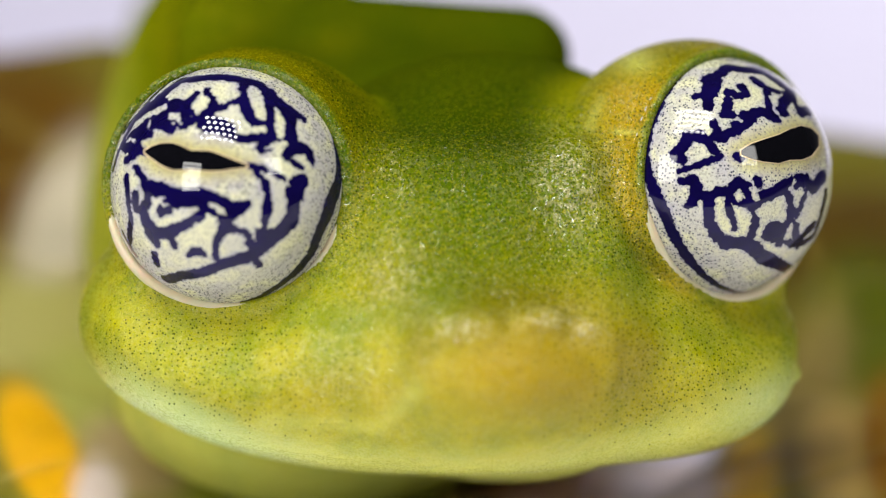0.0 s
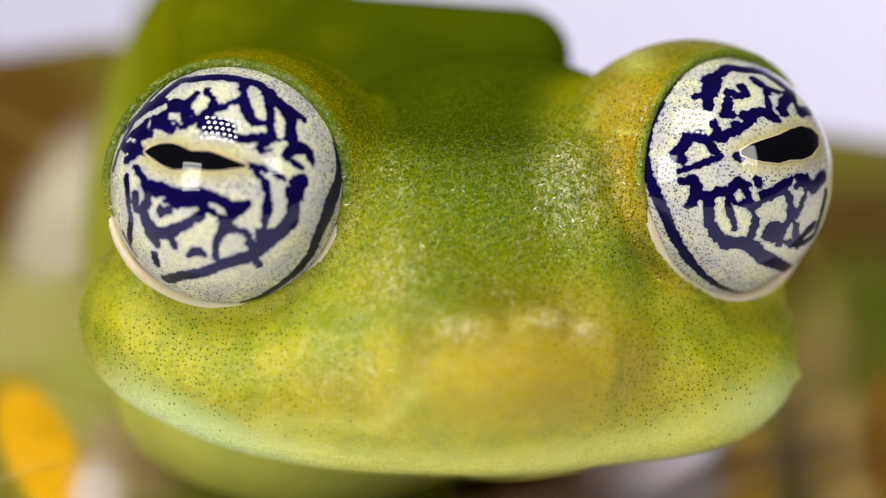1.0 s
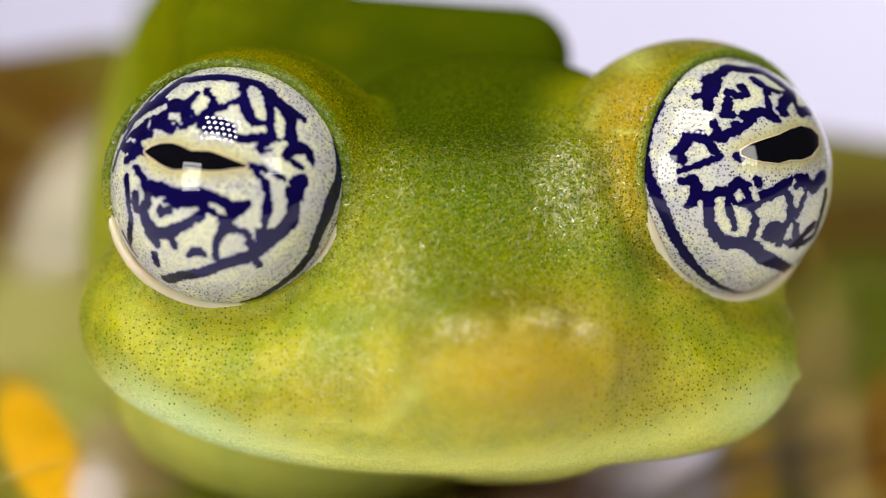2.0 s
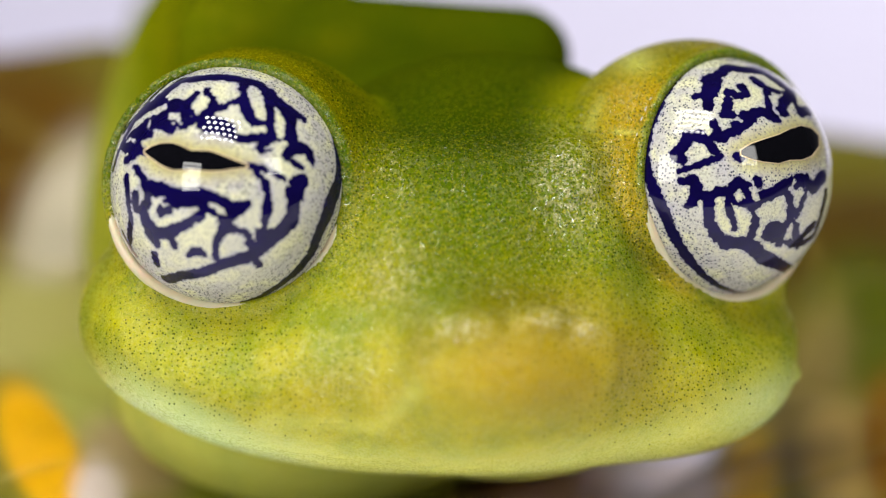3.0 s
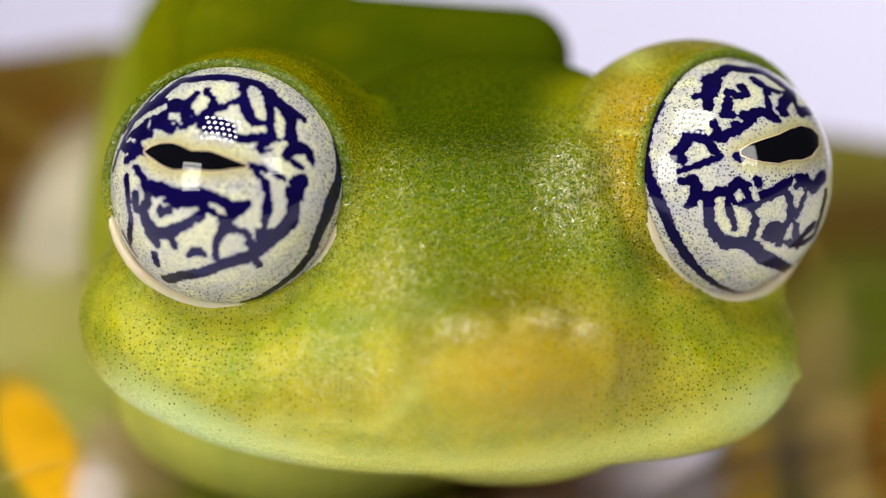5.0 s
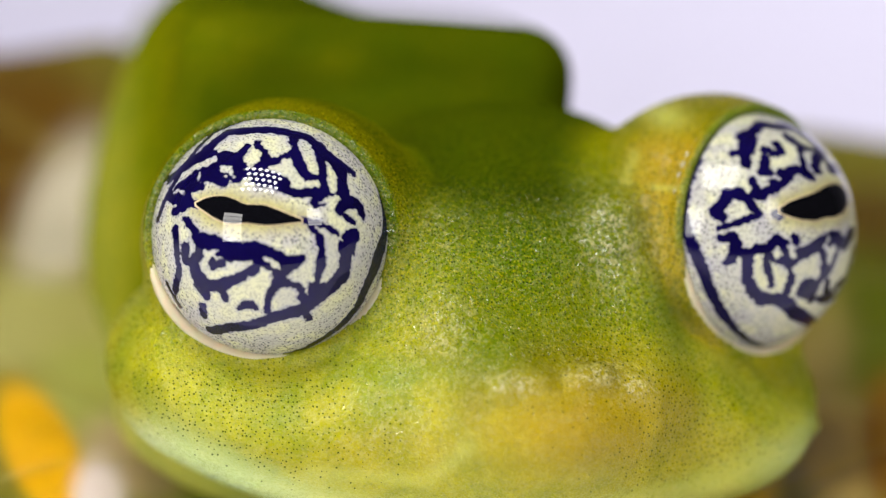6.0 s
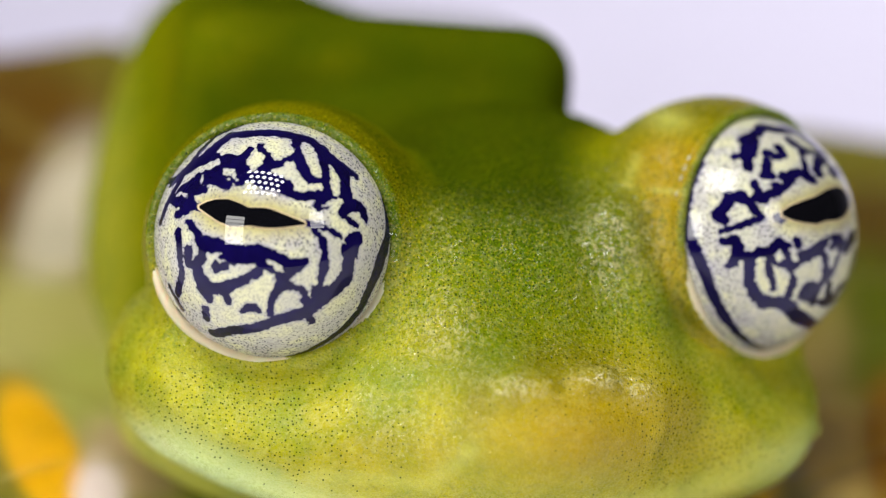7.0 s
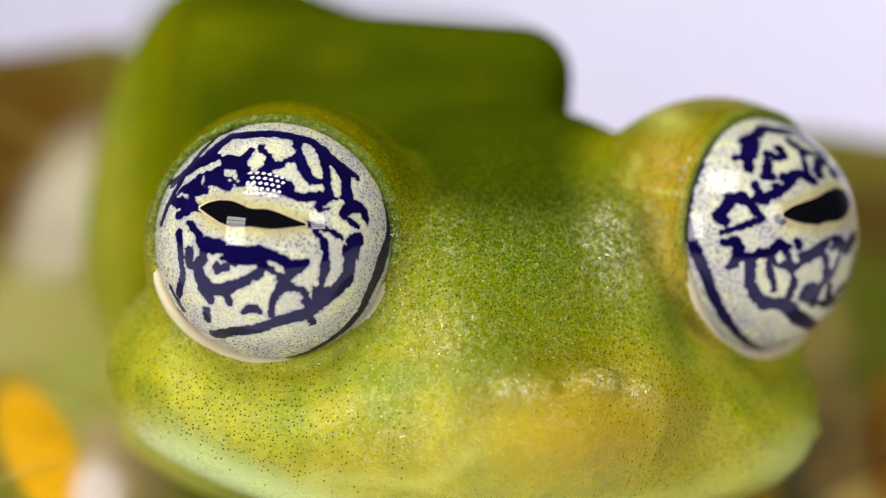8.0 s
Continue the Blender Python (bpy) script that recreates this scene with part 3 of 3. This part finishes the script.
def throat_part(head):
    def field(p):
        return egg(p, chart(895, 797, 480), (190, 250, 58), YAW)
    pts, faces = skinned(field, (-120, 200, -440), (340, 760, -270), 9)
    ob = link_mesh("throat", place(pts), faces, SKIN, head, place(NECK), label="pale yellow pulsing throat skin")
    n = len(pts)
    for name, v in (("warm", 0.1), ("grain", 0.0), ("ochre", 0.0), ("green", 0.0), ("leafy_shade", 0.0), ("pale", 0.75), ("fleck", 0.0), ("dots", 0.0), ("mint", 0.0)):
        give(ob, name, np.full(n, v))
    return ob


def legs(thing):
    def leg(name, chain, label=""):
        def field(p):
            f = None
            for (a, ra), (b, rb) in zip(chain[:-1], chain[1:]):
                g = limb(p, a, b, ra, rb)
                f = g if f is None else join(f, g, 30)
            foot, r = chain[-1]
            for da in (-35, -10, 15, 40):
                tip = foot + np.array([150 * math.sin(radians(da)), -150 * math.cos(radians(da)), 0.0])
                tip[2] = float(leaf_height(tip[0], tip[1])) + 12
                f = join(f, limb(p, foot, tip, 24, 16), 20)
                f = join(f, egg(p, tip, (30, 30, 16)), 12)
            return f
        c = np.array([a for a, r in chain])
        pts, faces = skinned(field, c.min(0) - 240, c.max(0) + 200, 14)
        ob = link_mesh(name, place(pts), faces, SKIN, thing, label=label)
        for key, v in (("warm", 0.0), ("grain", 0.3), ("ochre", 0.4), ("green", 0.0), ("leafy_shade", 0.1), ("pale", 0.3), ("fleck", 0.1), ("dots", 0.1), ("mint", 0.0)):
            give(ob, key, np.full(len(pts), v))

    def on_leaf(x, d, up=24):
        return np.array([x, d, float(leaf_height(np.array(x, float), d)) + up])
    leg("foreleg", [(np.array([-330.0, 1050, -60]), 120), (np.array([-390.0, 950, -220]), 90), (on_leaf(-150.0, 1250), 60)])
    leg("foreleg", [(np.array([150.0, 1050, -60]), 120), (np.array([215.0, 1000, -270]), 105), (on_leaf(70.0, 1250), 70)])
    leg("hind_leg", [(np.array([-420.0, 2300, 0]), 150), (np.array([-560.0, 1500, -60]), 120), (np.array([-480.0, 2150, -160]), 85), (on_leaf(-520.0, 1560), 55)])
    leg("hind_leg", [(np.array([90.0, 2350, 0]), 150), (np.array([180.0, 1550, -60]), 120), (np.array([140.0, 2200, -160]), 85), (on_leaf(160.0, 1600), 55)])


# The veins of an eye: strokes drawn on its round front, in the plan's units, a stroke of one width or a band of changing width.
def left_ink(stroke, band, clear):
    band(232, 240, 12, 262, 222, 20, 290, 206, 28, 318, 196, 36, 342, 188, 30)
    band(250, 345, 16, 262, 375, 22, 275, 410, 24, 310, 405, 22, 345, 386, 20)
    band(262, 332, 16, 290, 343, 24, 330, 351, 28, 368, 354, 26, 405, 369, 20, 432, 364, 10)
    band(456, 442, 24, 490, 415, 24, 515, 394, 22, 525, 362, 18, 532, 330, 16)
    band(436, 165, 14, 442, 205, 18, 470, 220, 16, 480, 244, 16, 474, 258, 12)
    band(508, 202, 22, 514, 238, 20, 520, 262, 22, 548, 276, 14)
    stroke(13, 222, 228, 245, 205, 262, 190, 285, 170, 300, 157, 320, 143, 350, 139, 380, 137, 400, 137, 430, 143, 455, 148, 475, 162)
    band(475, 162, 15, 490, 180, 18, 505, 192, 18, 525, 199, 16, 538, 212, 8)
    band(262, 193, 10, 285, 181, 14, 304, 186, 22, 320, 190, 24, 335, 180, 14, 350, 164, 6)
    stroke(14, 313, 195, 318, 215, 325, 222, 345, 210, 370, 200)
    stroke(13, 270, 210, 280, 216, 290, 222, 303, 229)
    stroke(5, 258, 213, 256, 226)
    stroke(10, 236, 236, 250, 242, 266, 238)
    band(218, 258, 12, 232, 264, 14, 248, 266, 12, 258, 270, 8)
    stroke(9, 222, 285, 232, 278, 244, 270)
    stroke(6, 226, 246, 232, 262)
    stroke(7, 244, 248, 246, 262)
    band(369, 162, 15, 374, 180, 14, 384, 191, 12, 400, 187, 8, 421, 177, 7)
    stroke(26, 362, 219, 385, 222, 402, 230)
    band(400, 236, 12, 430, 246, 11, 460, 244, 11, 470, 236, 8)
    stroke(12, 430, 150, 430, 170, 432, 197, 440, 213, 457, 218, 473, 218)
    stroke(14, 473, 167, 478, 193, 478, 215, 477, 235, 470, 252, 462, 263)
    band(513, 200, 20, 513, 233, 16, 517, 253, 18, 508, 274, 12, 523, 290, 8, 535, 297, 5)
    band(517, 257, 16, 537, 261, 16, 547, 271, 14, 553, 288, 8)
    stroke(8, 223, 312, 225, 340, 228, 365, 232, 390, 229, 424)
    stroke(16, 253, 330, 280, 331, 297, 341, 323, 348, 353, 342, 377, 351, 410, 367)
    stroke(24, 310, 354, 350, 353, 366, 356)
    stroke(13, 238, 345, 241, 368, 253, 377, 258, 397, 267, 417, 277, 430)
    stroke(15, 260, 345, 252, 372)
    stroke(8, 240, 297, 252, 316, 258, 330)
    band(266, 412, 20, 300, 411, 18, 330, 401, 16, 350, 385, 18, 358, 372, 14)
    stroke(8, 303, 420, 308, 436)
    stroke(11, 278, 362, 287, 380, 298, 372)
    stroke(9, 362, 362, 380, 380, 397, 395)
    stroke(18, 396, 376, 412, 372, 420, 382, 405, 390)
    band(402, 366, 14, 425, 369, 16, 440, 360, 8)
    band(400, 395, 16, 388, 420, 11, 381, 437, 8, 382, 457, 6)
    band(334, 453, 8, 342, 446, 10, 352, 444, 11, 360, 451, 7)
    stroke(9, 273, 450, 277, 467)
    band(293, 495, 12, 323, 488, 15, 357, 483, 15, 380, 473, 16, 410, 463, 18, 440, 455, 18, 455, 441, 18, 473, 420, 22, 497, 410, 22, 513, 398, 20, 521, 373, 15, 523, 350, 13, 530, 328, 18)
    stroke(9, 452, 446, 451, 460, 458, 470)
    stroke(13, 470, 328, 473, 370, 463, 403, 460, 420)
    stroke(13, 513, 337, 517, 377, 503, 397)
    stroke(10, 440, 420, 447, 440)
    stroke(8, 433, 413, 410, 407, 393, 410)
    stroke(24, 524, 326, 532, 322)
    band(577, 208, 3, 590, 243, 5, 598, 275, 9, 600, 305, 13, 597, 330, 18, 588, 352, 24, 577, 385, 22, 563, 417, 17, 550, 450, 14, 523, 483, 11, 497, 503, 9, 457, 527, 7, 410, 540, 4, 373, 541, 3, 337, 538, 3, 307, 528, 3, 273, 506, 3, 250, 480, 3, 233, 455, 3)
    stroke(5, 217, 413, 228, 434, 240, 453)
    stroke(6, 200, 300, 210, 267, 230, 227, 262, 180, 300, 145, 350, 122, 400, 113, 450, 117, 500, 135, 540, 165, 577, 208)
    stroke(5, 440, 293, 464, 298, 484, 306, 503, 318)
    stroke(4, 452, 302, 468, 320)
    stroke(6, 480, 247, 508, 247)
    clear(303, 172, 12, 322, 165, 16, 345, 155, 12)
    clear(345, 186, 20, 360, 180, 22, 350, 196, 14)
    clear(385, 160, 24, 400, 165, 28, 418, 166, 16)
    clear(265, 205, 9, 280, 195, 15, 290, 190, 13)
    clear(303, 205, 13, 312, 206, 13, 319, 220, 7)
    clear(236, 226, 8, 250, 212, 9)
    clear(266, 212, 5, 262, 226, 7)
    clear(224, 250, 7, 230, 246, 8)
    clear(445, 163, 16, 455, 185, 22, 462, 203, 24)
    clear(412, 192, 18, 426, 214, 16, 444, 228, 14, 466, 229, 14)
    clear(495, 212, 20, 495, 238, 18)
    clear(473, 263, 10, 490, 258, 16, 505, 255, 12)
    clear(535, 232, 24, 541, 246, 20)
    clear(520, 279, 9, 535, 281, 16)
    clear(500, 163, 16, 522, 181, 26, 548, 206, 20)
    clear(290, 350, 10, 273, 360, 12, 269, 378, 18, 280, 394, 18, 300, 390, 18, 325, 380, 18, 346, 370, 13)
    clear(243, 325, 12, 251, 345, 10, 246, 362, 6)
    clear(374, 362, 11, 390, 373, 15, 400, 382, 8)
    clear(322, 424, 22, 350, 411, 30, 376, 391, 22)
    clear(415, 395, 12, 440, 388, 28, 456, 398, 16, 455, 366, 14, 462, 345, 14)
    clear(400, 440, 24, 420, 428, 32)
    clear(497, 338, 18, 495, 365, 22, 485, 395, 20)
    clear(534, 360, 12, 541, 385, 18)


def left_pupil(bead):
    bead(257, 269, 2, 270, 270, 11, 285, 273, 19, 305, 277, 24, 322, 280, 21, 338, 283, 16, 352, 284, 17, 370, 285, 18, 390, 288, 14, 412, 291, 8, 436, 294, 2)


def right_ink(stroke, band, clear):
    band(1382, 412, 18, 1400, 392, 14, 1414, 424, 10, 1440, 398, 10)
    band(1346, 352, 18, 1372, 340, 18, 1400, 325, 20, 1425, 318, 16)
    band(1142, 262, 7, 1147, 310, 14, 1160, 343, 18, 1177, 377, 18, 1190, 413, 16, 1213, 450, 13, 1240, 483, 9, 1273, 507, 6, 1317, 520, 5, 1346, 518, 4, 1382, 505, 4)
    stroke(6, 1145, 265, 1154, 222, 1180, 165, 1215, 122, 1250, 102)
    stroke(15, 1250, 141, 1270, 133, 1290, 119, 1317, 123, 1350, 126, 1367, 137, 1393, 157)
    band(1261, 140, 26, 1257, 165, 26, 1253, 188, 15)
    stroke(8, 1230, 170, 1250, 167)
    band(1289, 178, 14, 1284, 198, 18, 1298, 204, 12)
    stroke(12, 1290, 163, 1308, 170, 1320, 166, 1313, 153)
    stroke(10, 1263, 217, 1273, 237, 1287, 238, 1300, 231, 1317, 222)
    stroke(12, 1263, 243, 1280, 246)
    band(1217, 240, 14, 1240, 240, 15, 1257, 257, 11, 1274, 277, 9, 1253, 287, 7, 1203, 303, 4)
    stroke(16, 1220, 243, 1207, 260, 1195, 273, 1207, 281)
    stroke(11, 1305, 276, 1310, 280)
    stroke(15, 1393, 157, 1394, 173, 1381, 190, 1387, 199)
    stroke(9, 1333, 140, 1353, 153, 1377, 163)
    stroke(9, 1357, 157, 1360, 183, 1367, 203, 1377, 213)
    band(1300, 221, 12, 1320, 206, 17, 1347, 198, 12, 1373, 210, 12)
    stroke(13, 1312, 226, 1332, 210)
    stroke(10, 1300, 236, 1306, 232)
    band(1403, 160, 5, 1407, 183, 6, 1417, 199, 13, 1433, 197, 12)
    band(1207, 320, 8, 1227, 320, 16, 1234, 337, 18, 1227, 357, 15, 1215, 367, 5)
    stroke(13, 1230, 340, 1257, 350, 1270, 341, 1287, 340, 1307, 322)
    band(1254, 350, 14, 1257, 390, 14, 1264, 413, 17, 1283, 430, 20, 1317, 430, 20, 1337, 440, 22, 1353, 457, 22, 1377, 467, 16, 1397, 477, 12)
    stroke(9, 1290, 343, 1290, 373, 1300, 402)
    stroke(14, 1303, 327, 1323, 331, 1327, 347, 1337, 357)
    stroke(11, 1300, 357, 1320, 360, 1337, 370, 1338, 398, 1327, 420)
    stroke(10, 1340, 317, 1343, 327)
    stroke(16, 1343, 357, 1367, 341, 1393, 328, 1417, 317, 1440, 333, 1457, 312)
    stroke(11, 1397, 347, 1400, 373, 1410, 380)
    band(1403, 380, 11, 1390, 403, 12, 1365, 405, 20, 1358, 415, 16, 1382, 430, 12)
    stroke(7, 1427, 337, 1417, 367, 1407, 383)
    stroke(8, 1410, 400, 1407, 427, 1423, 430, 1440, 417, 1457, 367, 1462, 340)
    stroke(10, 1387, 423, 1410, 437)
    clear(1285, 150, 18, 1305, 141, 20)
    clear(1268, 178, 14, 1272, 195, 10)
    clear(1278, 215, 16, 1290, 225, 9)
    clear(1304, 211, 9, 1312, 214, 7)
    clear(1232, 258, 14, 1245, 268, 14, 1258, 275, 6)
    clear(1343, 138, 8, 1365, 150, 16, 1385, 158, 8)
    clear(1363, 170, 8, 1372, 180, 14, 1370, 193, 6)
    clear(1330, 181, 24, 1345, 170, 14)
    clear(1272, 355, 16, 1275, 380, 20, 1288, 402, 16)
    clear(1308, 343, 16, 1308, 350, 18)
    clear(1305, 375, 14, 1315, 393, 24)
    clear(1332, 335, 10, 1340, 350, 14)
    clear(1347, 376, 20, 1362, 365, 22, 1385, 370, 18, 1390, 388, 10)
    clear(1350, 395, 10, 1343, 413, 14)
    clear(1350, 430, 10, 1362, 436, 20)
    clear(1407, 320, 7, 1400, 336, 10)
    clear(1421, 340, 7, 1409, 362, 9)
    clear(1400, 402, 14, 1396, 418, 16)
    clear(1432, 374, 14, 1420, 406, 16)
    clear(1386, 447, 12, 1402, 447, 18)
    clear(1447, 340, 8, 1440, 362, 8)


def right_pupil(bead):
    bead(1312, 270, 4, 1330, 268, 13, 1350, 267, 19, 1378, 264, 25, 1398, 256, 27, 1418, 253, 30, 1436, 252, 24, 1448, 250, 9)


def on_eye(eye, x, y, lift=0.0):
    """A point of the plan laid on the eye's round front."""
    q = np.array([x - 784.0 - eye[0], 441.0 - y - eye[2]]) / R_EYE
    q = q / max(1.0, math.hypot(*q) / 0.995)
    n = np.array([q[0], -math.sqrt(1 - q @ q), q[1]])
    return eye + n * (R_EYE + lift)


def eye_parts(head, eye, ink, pupil, ax):
    # the ball, with its finest net towards the lens
    segs = 420
    polar = [0.0] + [1.66 * i / 160 for i in range(1, 161)] + [1.66 + (math.pi - 1.66) * i / 16 for i in range(1, 16)] + [math.pi]
    pts = [eye + np.array([0, -R_EYE, 0])]
    for a in polar[1:-1]:
        for k in range(segs):
            b = 2 * math.pi * k / segs
            pts.append(eye + R_EYE * np.array([math.sin(a) * math.cos(b), -math.cos(a), math.sin(a) * math.sin(b)]))
    pts.append(eye + np.array([0, R_EYE, 0]))
    pts = np.array(pts)
    m = len(polar) - 2
    faces = [(0, 1 + k, 1 + (k + 1) % segs) for k in range(segs)]
    for i in range(m - 1):
        a, b = 1 + i * segs, 1 + (i + 1) * segs
        faces += [(a + k, b + k, b + (k + 1) % segs, a + (k + 1) % segs) for k in range(segs)]
    last = 1 + (m - 1) * segs
    faces += [(last + k, len(pts) - 1, last + (k + 1) % segs) for k in range(segs)]
    faces = [f[::-1] for f in faces]
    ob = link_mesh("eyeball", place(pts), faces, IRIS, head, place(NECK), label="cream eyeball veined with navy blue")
    gap = np.full(len(pts), 30.0)
    front = pts[:, 1] < eye[1] + 40
    def unrolled(q):
        """Places of the plan, rolled out along the ball."""
        q = (q - eye[[0, 2]]) / R_EYE
        far = np.maximum(lengths(q), 1e-6)[..., None]
        return q / far * np.arcsin(np.minimum(far, 0.995)) * R_EYE

    flat = unrolled(pts[:, (0, 2)])

    def waypoints(xyw, extra):
        way = []
        for i in range(0, len(xyw), 3):
            q = np.array([xyw[i] - 784.0, 441.0 - xyw[i + 1]])
            tilt = math.sqrt(max(1 - min(lengths(q - eye[[0, 2]]) / R_EYE, 1) ** 2, 0.09))
            way.append((unrolled(q), xyw[i + 2] * 0.5 / math.sqrt(tilt) + extra))
        return list(zip(way[:-1], way[1:]))

    def depth_in(a, ra, b, rb):
        t = np.clip(((flat - a) @ (b - a)) / max((b - a) @ (b - a), 1e-6), 0, 1)
        return lengths(flat - a - t[:, None] * (b - a)) - ra - (rb - ra) * t

    def band(*xyw):
        for (a, ra), (b, rb) in waypoints(xyw, 1.7):
            gap[:] = np.minimum(gap, np.where(front, depth_in(a, ra, b, rb), 30))

    def clear(*xyw):
        for (a, ra), (b, rb) in waypoints(xyw, 0.0):
            gap[:] = np.maximum(gap, np.where(front, -depth_in(a, ra, b, rb), -30))

    def stroke(width, *xy):
        band(*[v for i in range(0, len(xy), 2) for v in (xy[i], xy[i + 1], width)])
    ink(stroke, band, clear)
    give(ob, "ink", gap)
    beads = []
    pupil(lambda *v: beads.extend([(v[i], v[i + 1], v[i + 2]) for i in range(0, len(v), 3)]))
    near = np.full(len(pts), 200.0)
    for x, y, w in beads:
        near = np.minimum(near, lengths(pts - on_eye(eye, x, y)) - w)
    give(ob, "gold", 0.85 * np.clip(1.1 - near / 28, 0, 1))
    outer = step_up(lengths(pts - eye - ax * R_EYE), 150, 240)
    give(ob, "speck", np.clip(0.25 + np.maximum(0.7 * outer, 0.75 * np.exp(-((near - 34) / 24) ** 2)), 0, 1))

    def lens_form(name, grow, lift, material):
        xs = np.array([b[0] for b in beads], float)
        t = np.linspace(0, 1, 60)
        at = np.linspace(0, len(beads) - 1, 60)
        cx = np.interp(at, range(len(beads)), xs)
        cy = np.interp(at, range(len(beads)), [b[1] for b in beads])
        cw = np.interp(at, range(len(beads)), [b[2] for b in beads])
        for _ in range(2):
            cw[1:-1] = (cw[:-2] + cw[1:-1] * 2 + cw[2:]) / 4
        cw = cw + grow
        cx = cx + grow * 1.6 * (t * 2 - 1)
        p, f = [], []
        for x, y, w in zip(cx, cy, cw):
            for s in np.linspace(-1, 1, 9):
                p.append(on_eye(eye, x, y + s * w, lift))
        for i in range(59):
            f += [(i * 9 + k, (i + 1) * 9 + k, (i + 1) * 9 + k + 1, i * 9 + k + 1) for k in range(8)]
        f = [q[::-1] for q in f]
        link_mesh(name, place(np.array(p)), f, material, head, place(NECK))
    lens_form("pupil_rim", 1.7, 0.8, PEACH)
    lens_form("pupil", 0.0, 1.6, BLACK)
    # the folded pale lid that lies round the ball's lower side
    up = np.array([0, 0, 1.0]) - ax * ax[2]
    up /= np.linalg.norm(up)
    side = np.cross(up, ax)
    p, f = [], []
    n = 90
    wide, corner = (-140, -22) if ax[0] < 0 else (-60, -158)
    for i in range(n + 1):
        a = radians(-205 + 230 * i / n)
        spread = step_up(math.sin(math.pi * i / n), 0.0, 0.9)
        out = (side * math.cos(a) + up * math.sin(a))
        deg = -205 + 230 * i / n
        r = 3 + spread * (6.5 + 5 * math.exp(-((deg - wide) / 45) ** 2) + 4 * math.exp(-((deg - corner) / 20) ** 2))
        c = eye + ax * (27 + 0.75 * r) + (side * math.cos(a) + up * math.sin(a)) * (R_EYE + 1.5)
        for k in range(10):
            b = 2 * math.pi * k / 10
            p.append(c + out * r * math.cos(b) + ax * r * 1.25 * math.sin(b))
    for i in range(n):
        f += [(i * 10 + k, i * 10 + (k + 1) % 10, (i + 1) * 10 + (k + 1) % 10, (i + 1) * 10 + k) for k in range(10)]
    link_mesh("lower_eyelid", place(np.array(p)), f, LID, head, place(NECK), label="pale pinkish lower eyelid fold")


frog_thing, frog_body, frog_head, frog_throat = frog()


# ---- what moves ----
def motions():
    rest = Vector(place(NECK))

    def at(x, d, h, yaw, pitch, roll):
        return Matrix.Translation(rest + Vector((x * U, d * U, h * U))) @ pose(0, 0, 0, pitch, roll, yaw)
    turn = [(0.0, 0), (4.7, 0), (5.3, 0), (5.45, 0.12), (5.6, 0.35), (5.8, 0.67), (5.9, 0.85), (6.0, 0.93), (6.2, 0.948), (6.5, 0.962), (7.0, 0.982), (7.5, 0.997), (8.0, 1.0)]
    walk(frog_head, [(t, at(-12.1 * k, 105.3 * k, -85.7 * k, 7.04 * k, 1.41 * k, 0.67 * k)) for t, k in turn])
    low = Vector(place(chart(600, 600, 1500)))
    sink = [(0.0, 0), (5.3, 0), (5.6, 0.28), (5.8, 0.58), (6.0, 0.97), (6.2, 1.0), (8.0, 1.0)]
    walk(frog_body, [(t, Matrix.Translation(low + Vector((2 * U * k, 0, -36 * U * k)))) for t, k in sink])
    # the throat pumps a few times a second
    pulse = [0, 7, 2, -6, -1, 4, -1, 5, 6, -6, -5, 4, 5, 1, 6, -1, 5, 7, -4, -6, 2, 5, 0, 6, -5, 3, 6, 1, 7, -6, -5, 5, 0, 2, 3, -1, 3, 7, -1, -5,
             3, 1, 1, 5, 6, 0, -4, 5]
    beats = [(0.1 * i, pose(0, 0, -d * U)) for i, d in enumerate(pulse)]
    beats += [(4.8 + 0.2 * i, pose(0, 0, -(5 if i % 2 else -4) * U)) for i in range(17)]
    walk(frog_throat, beats)


motions()
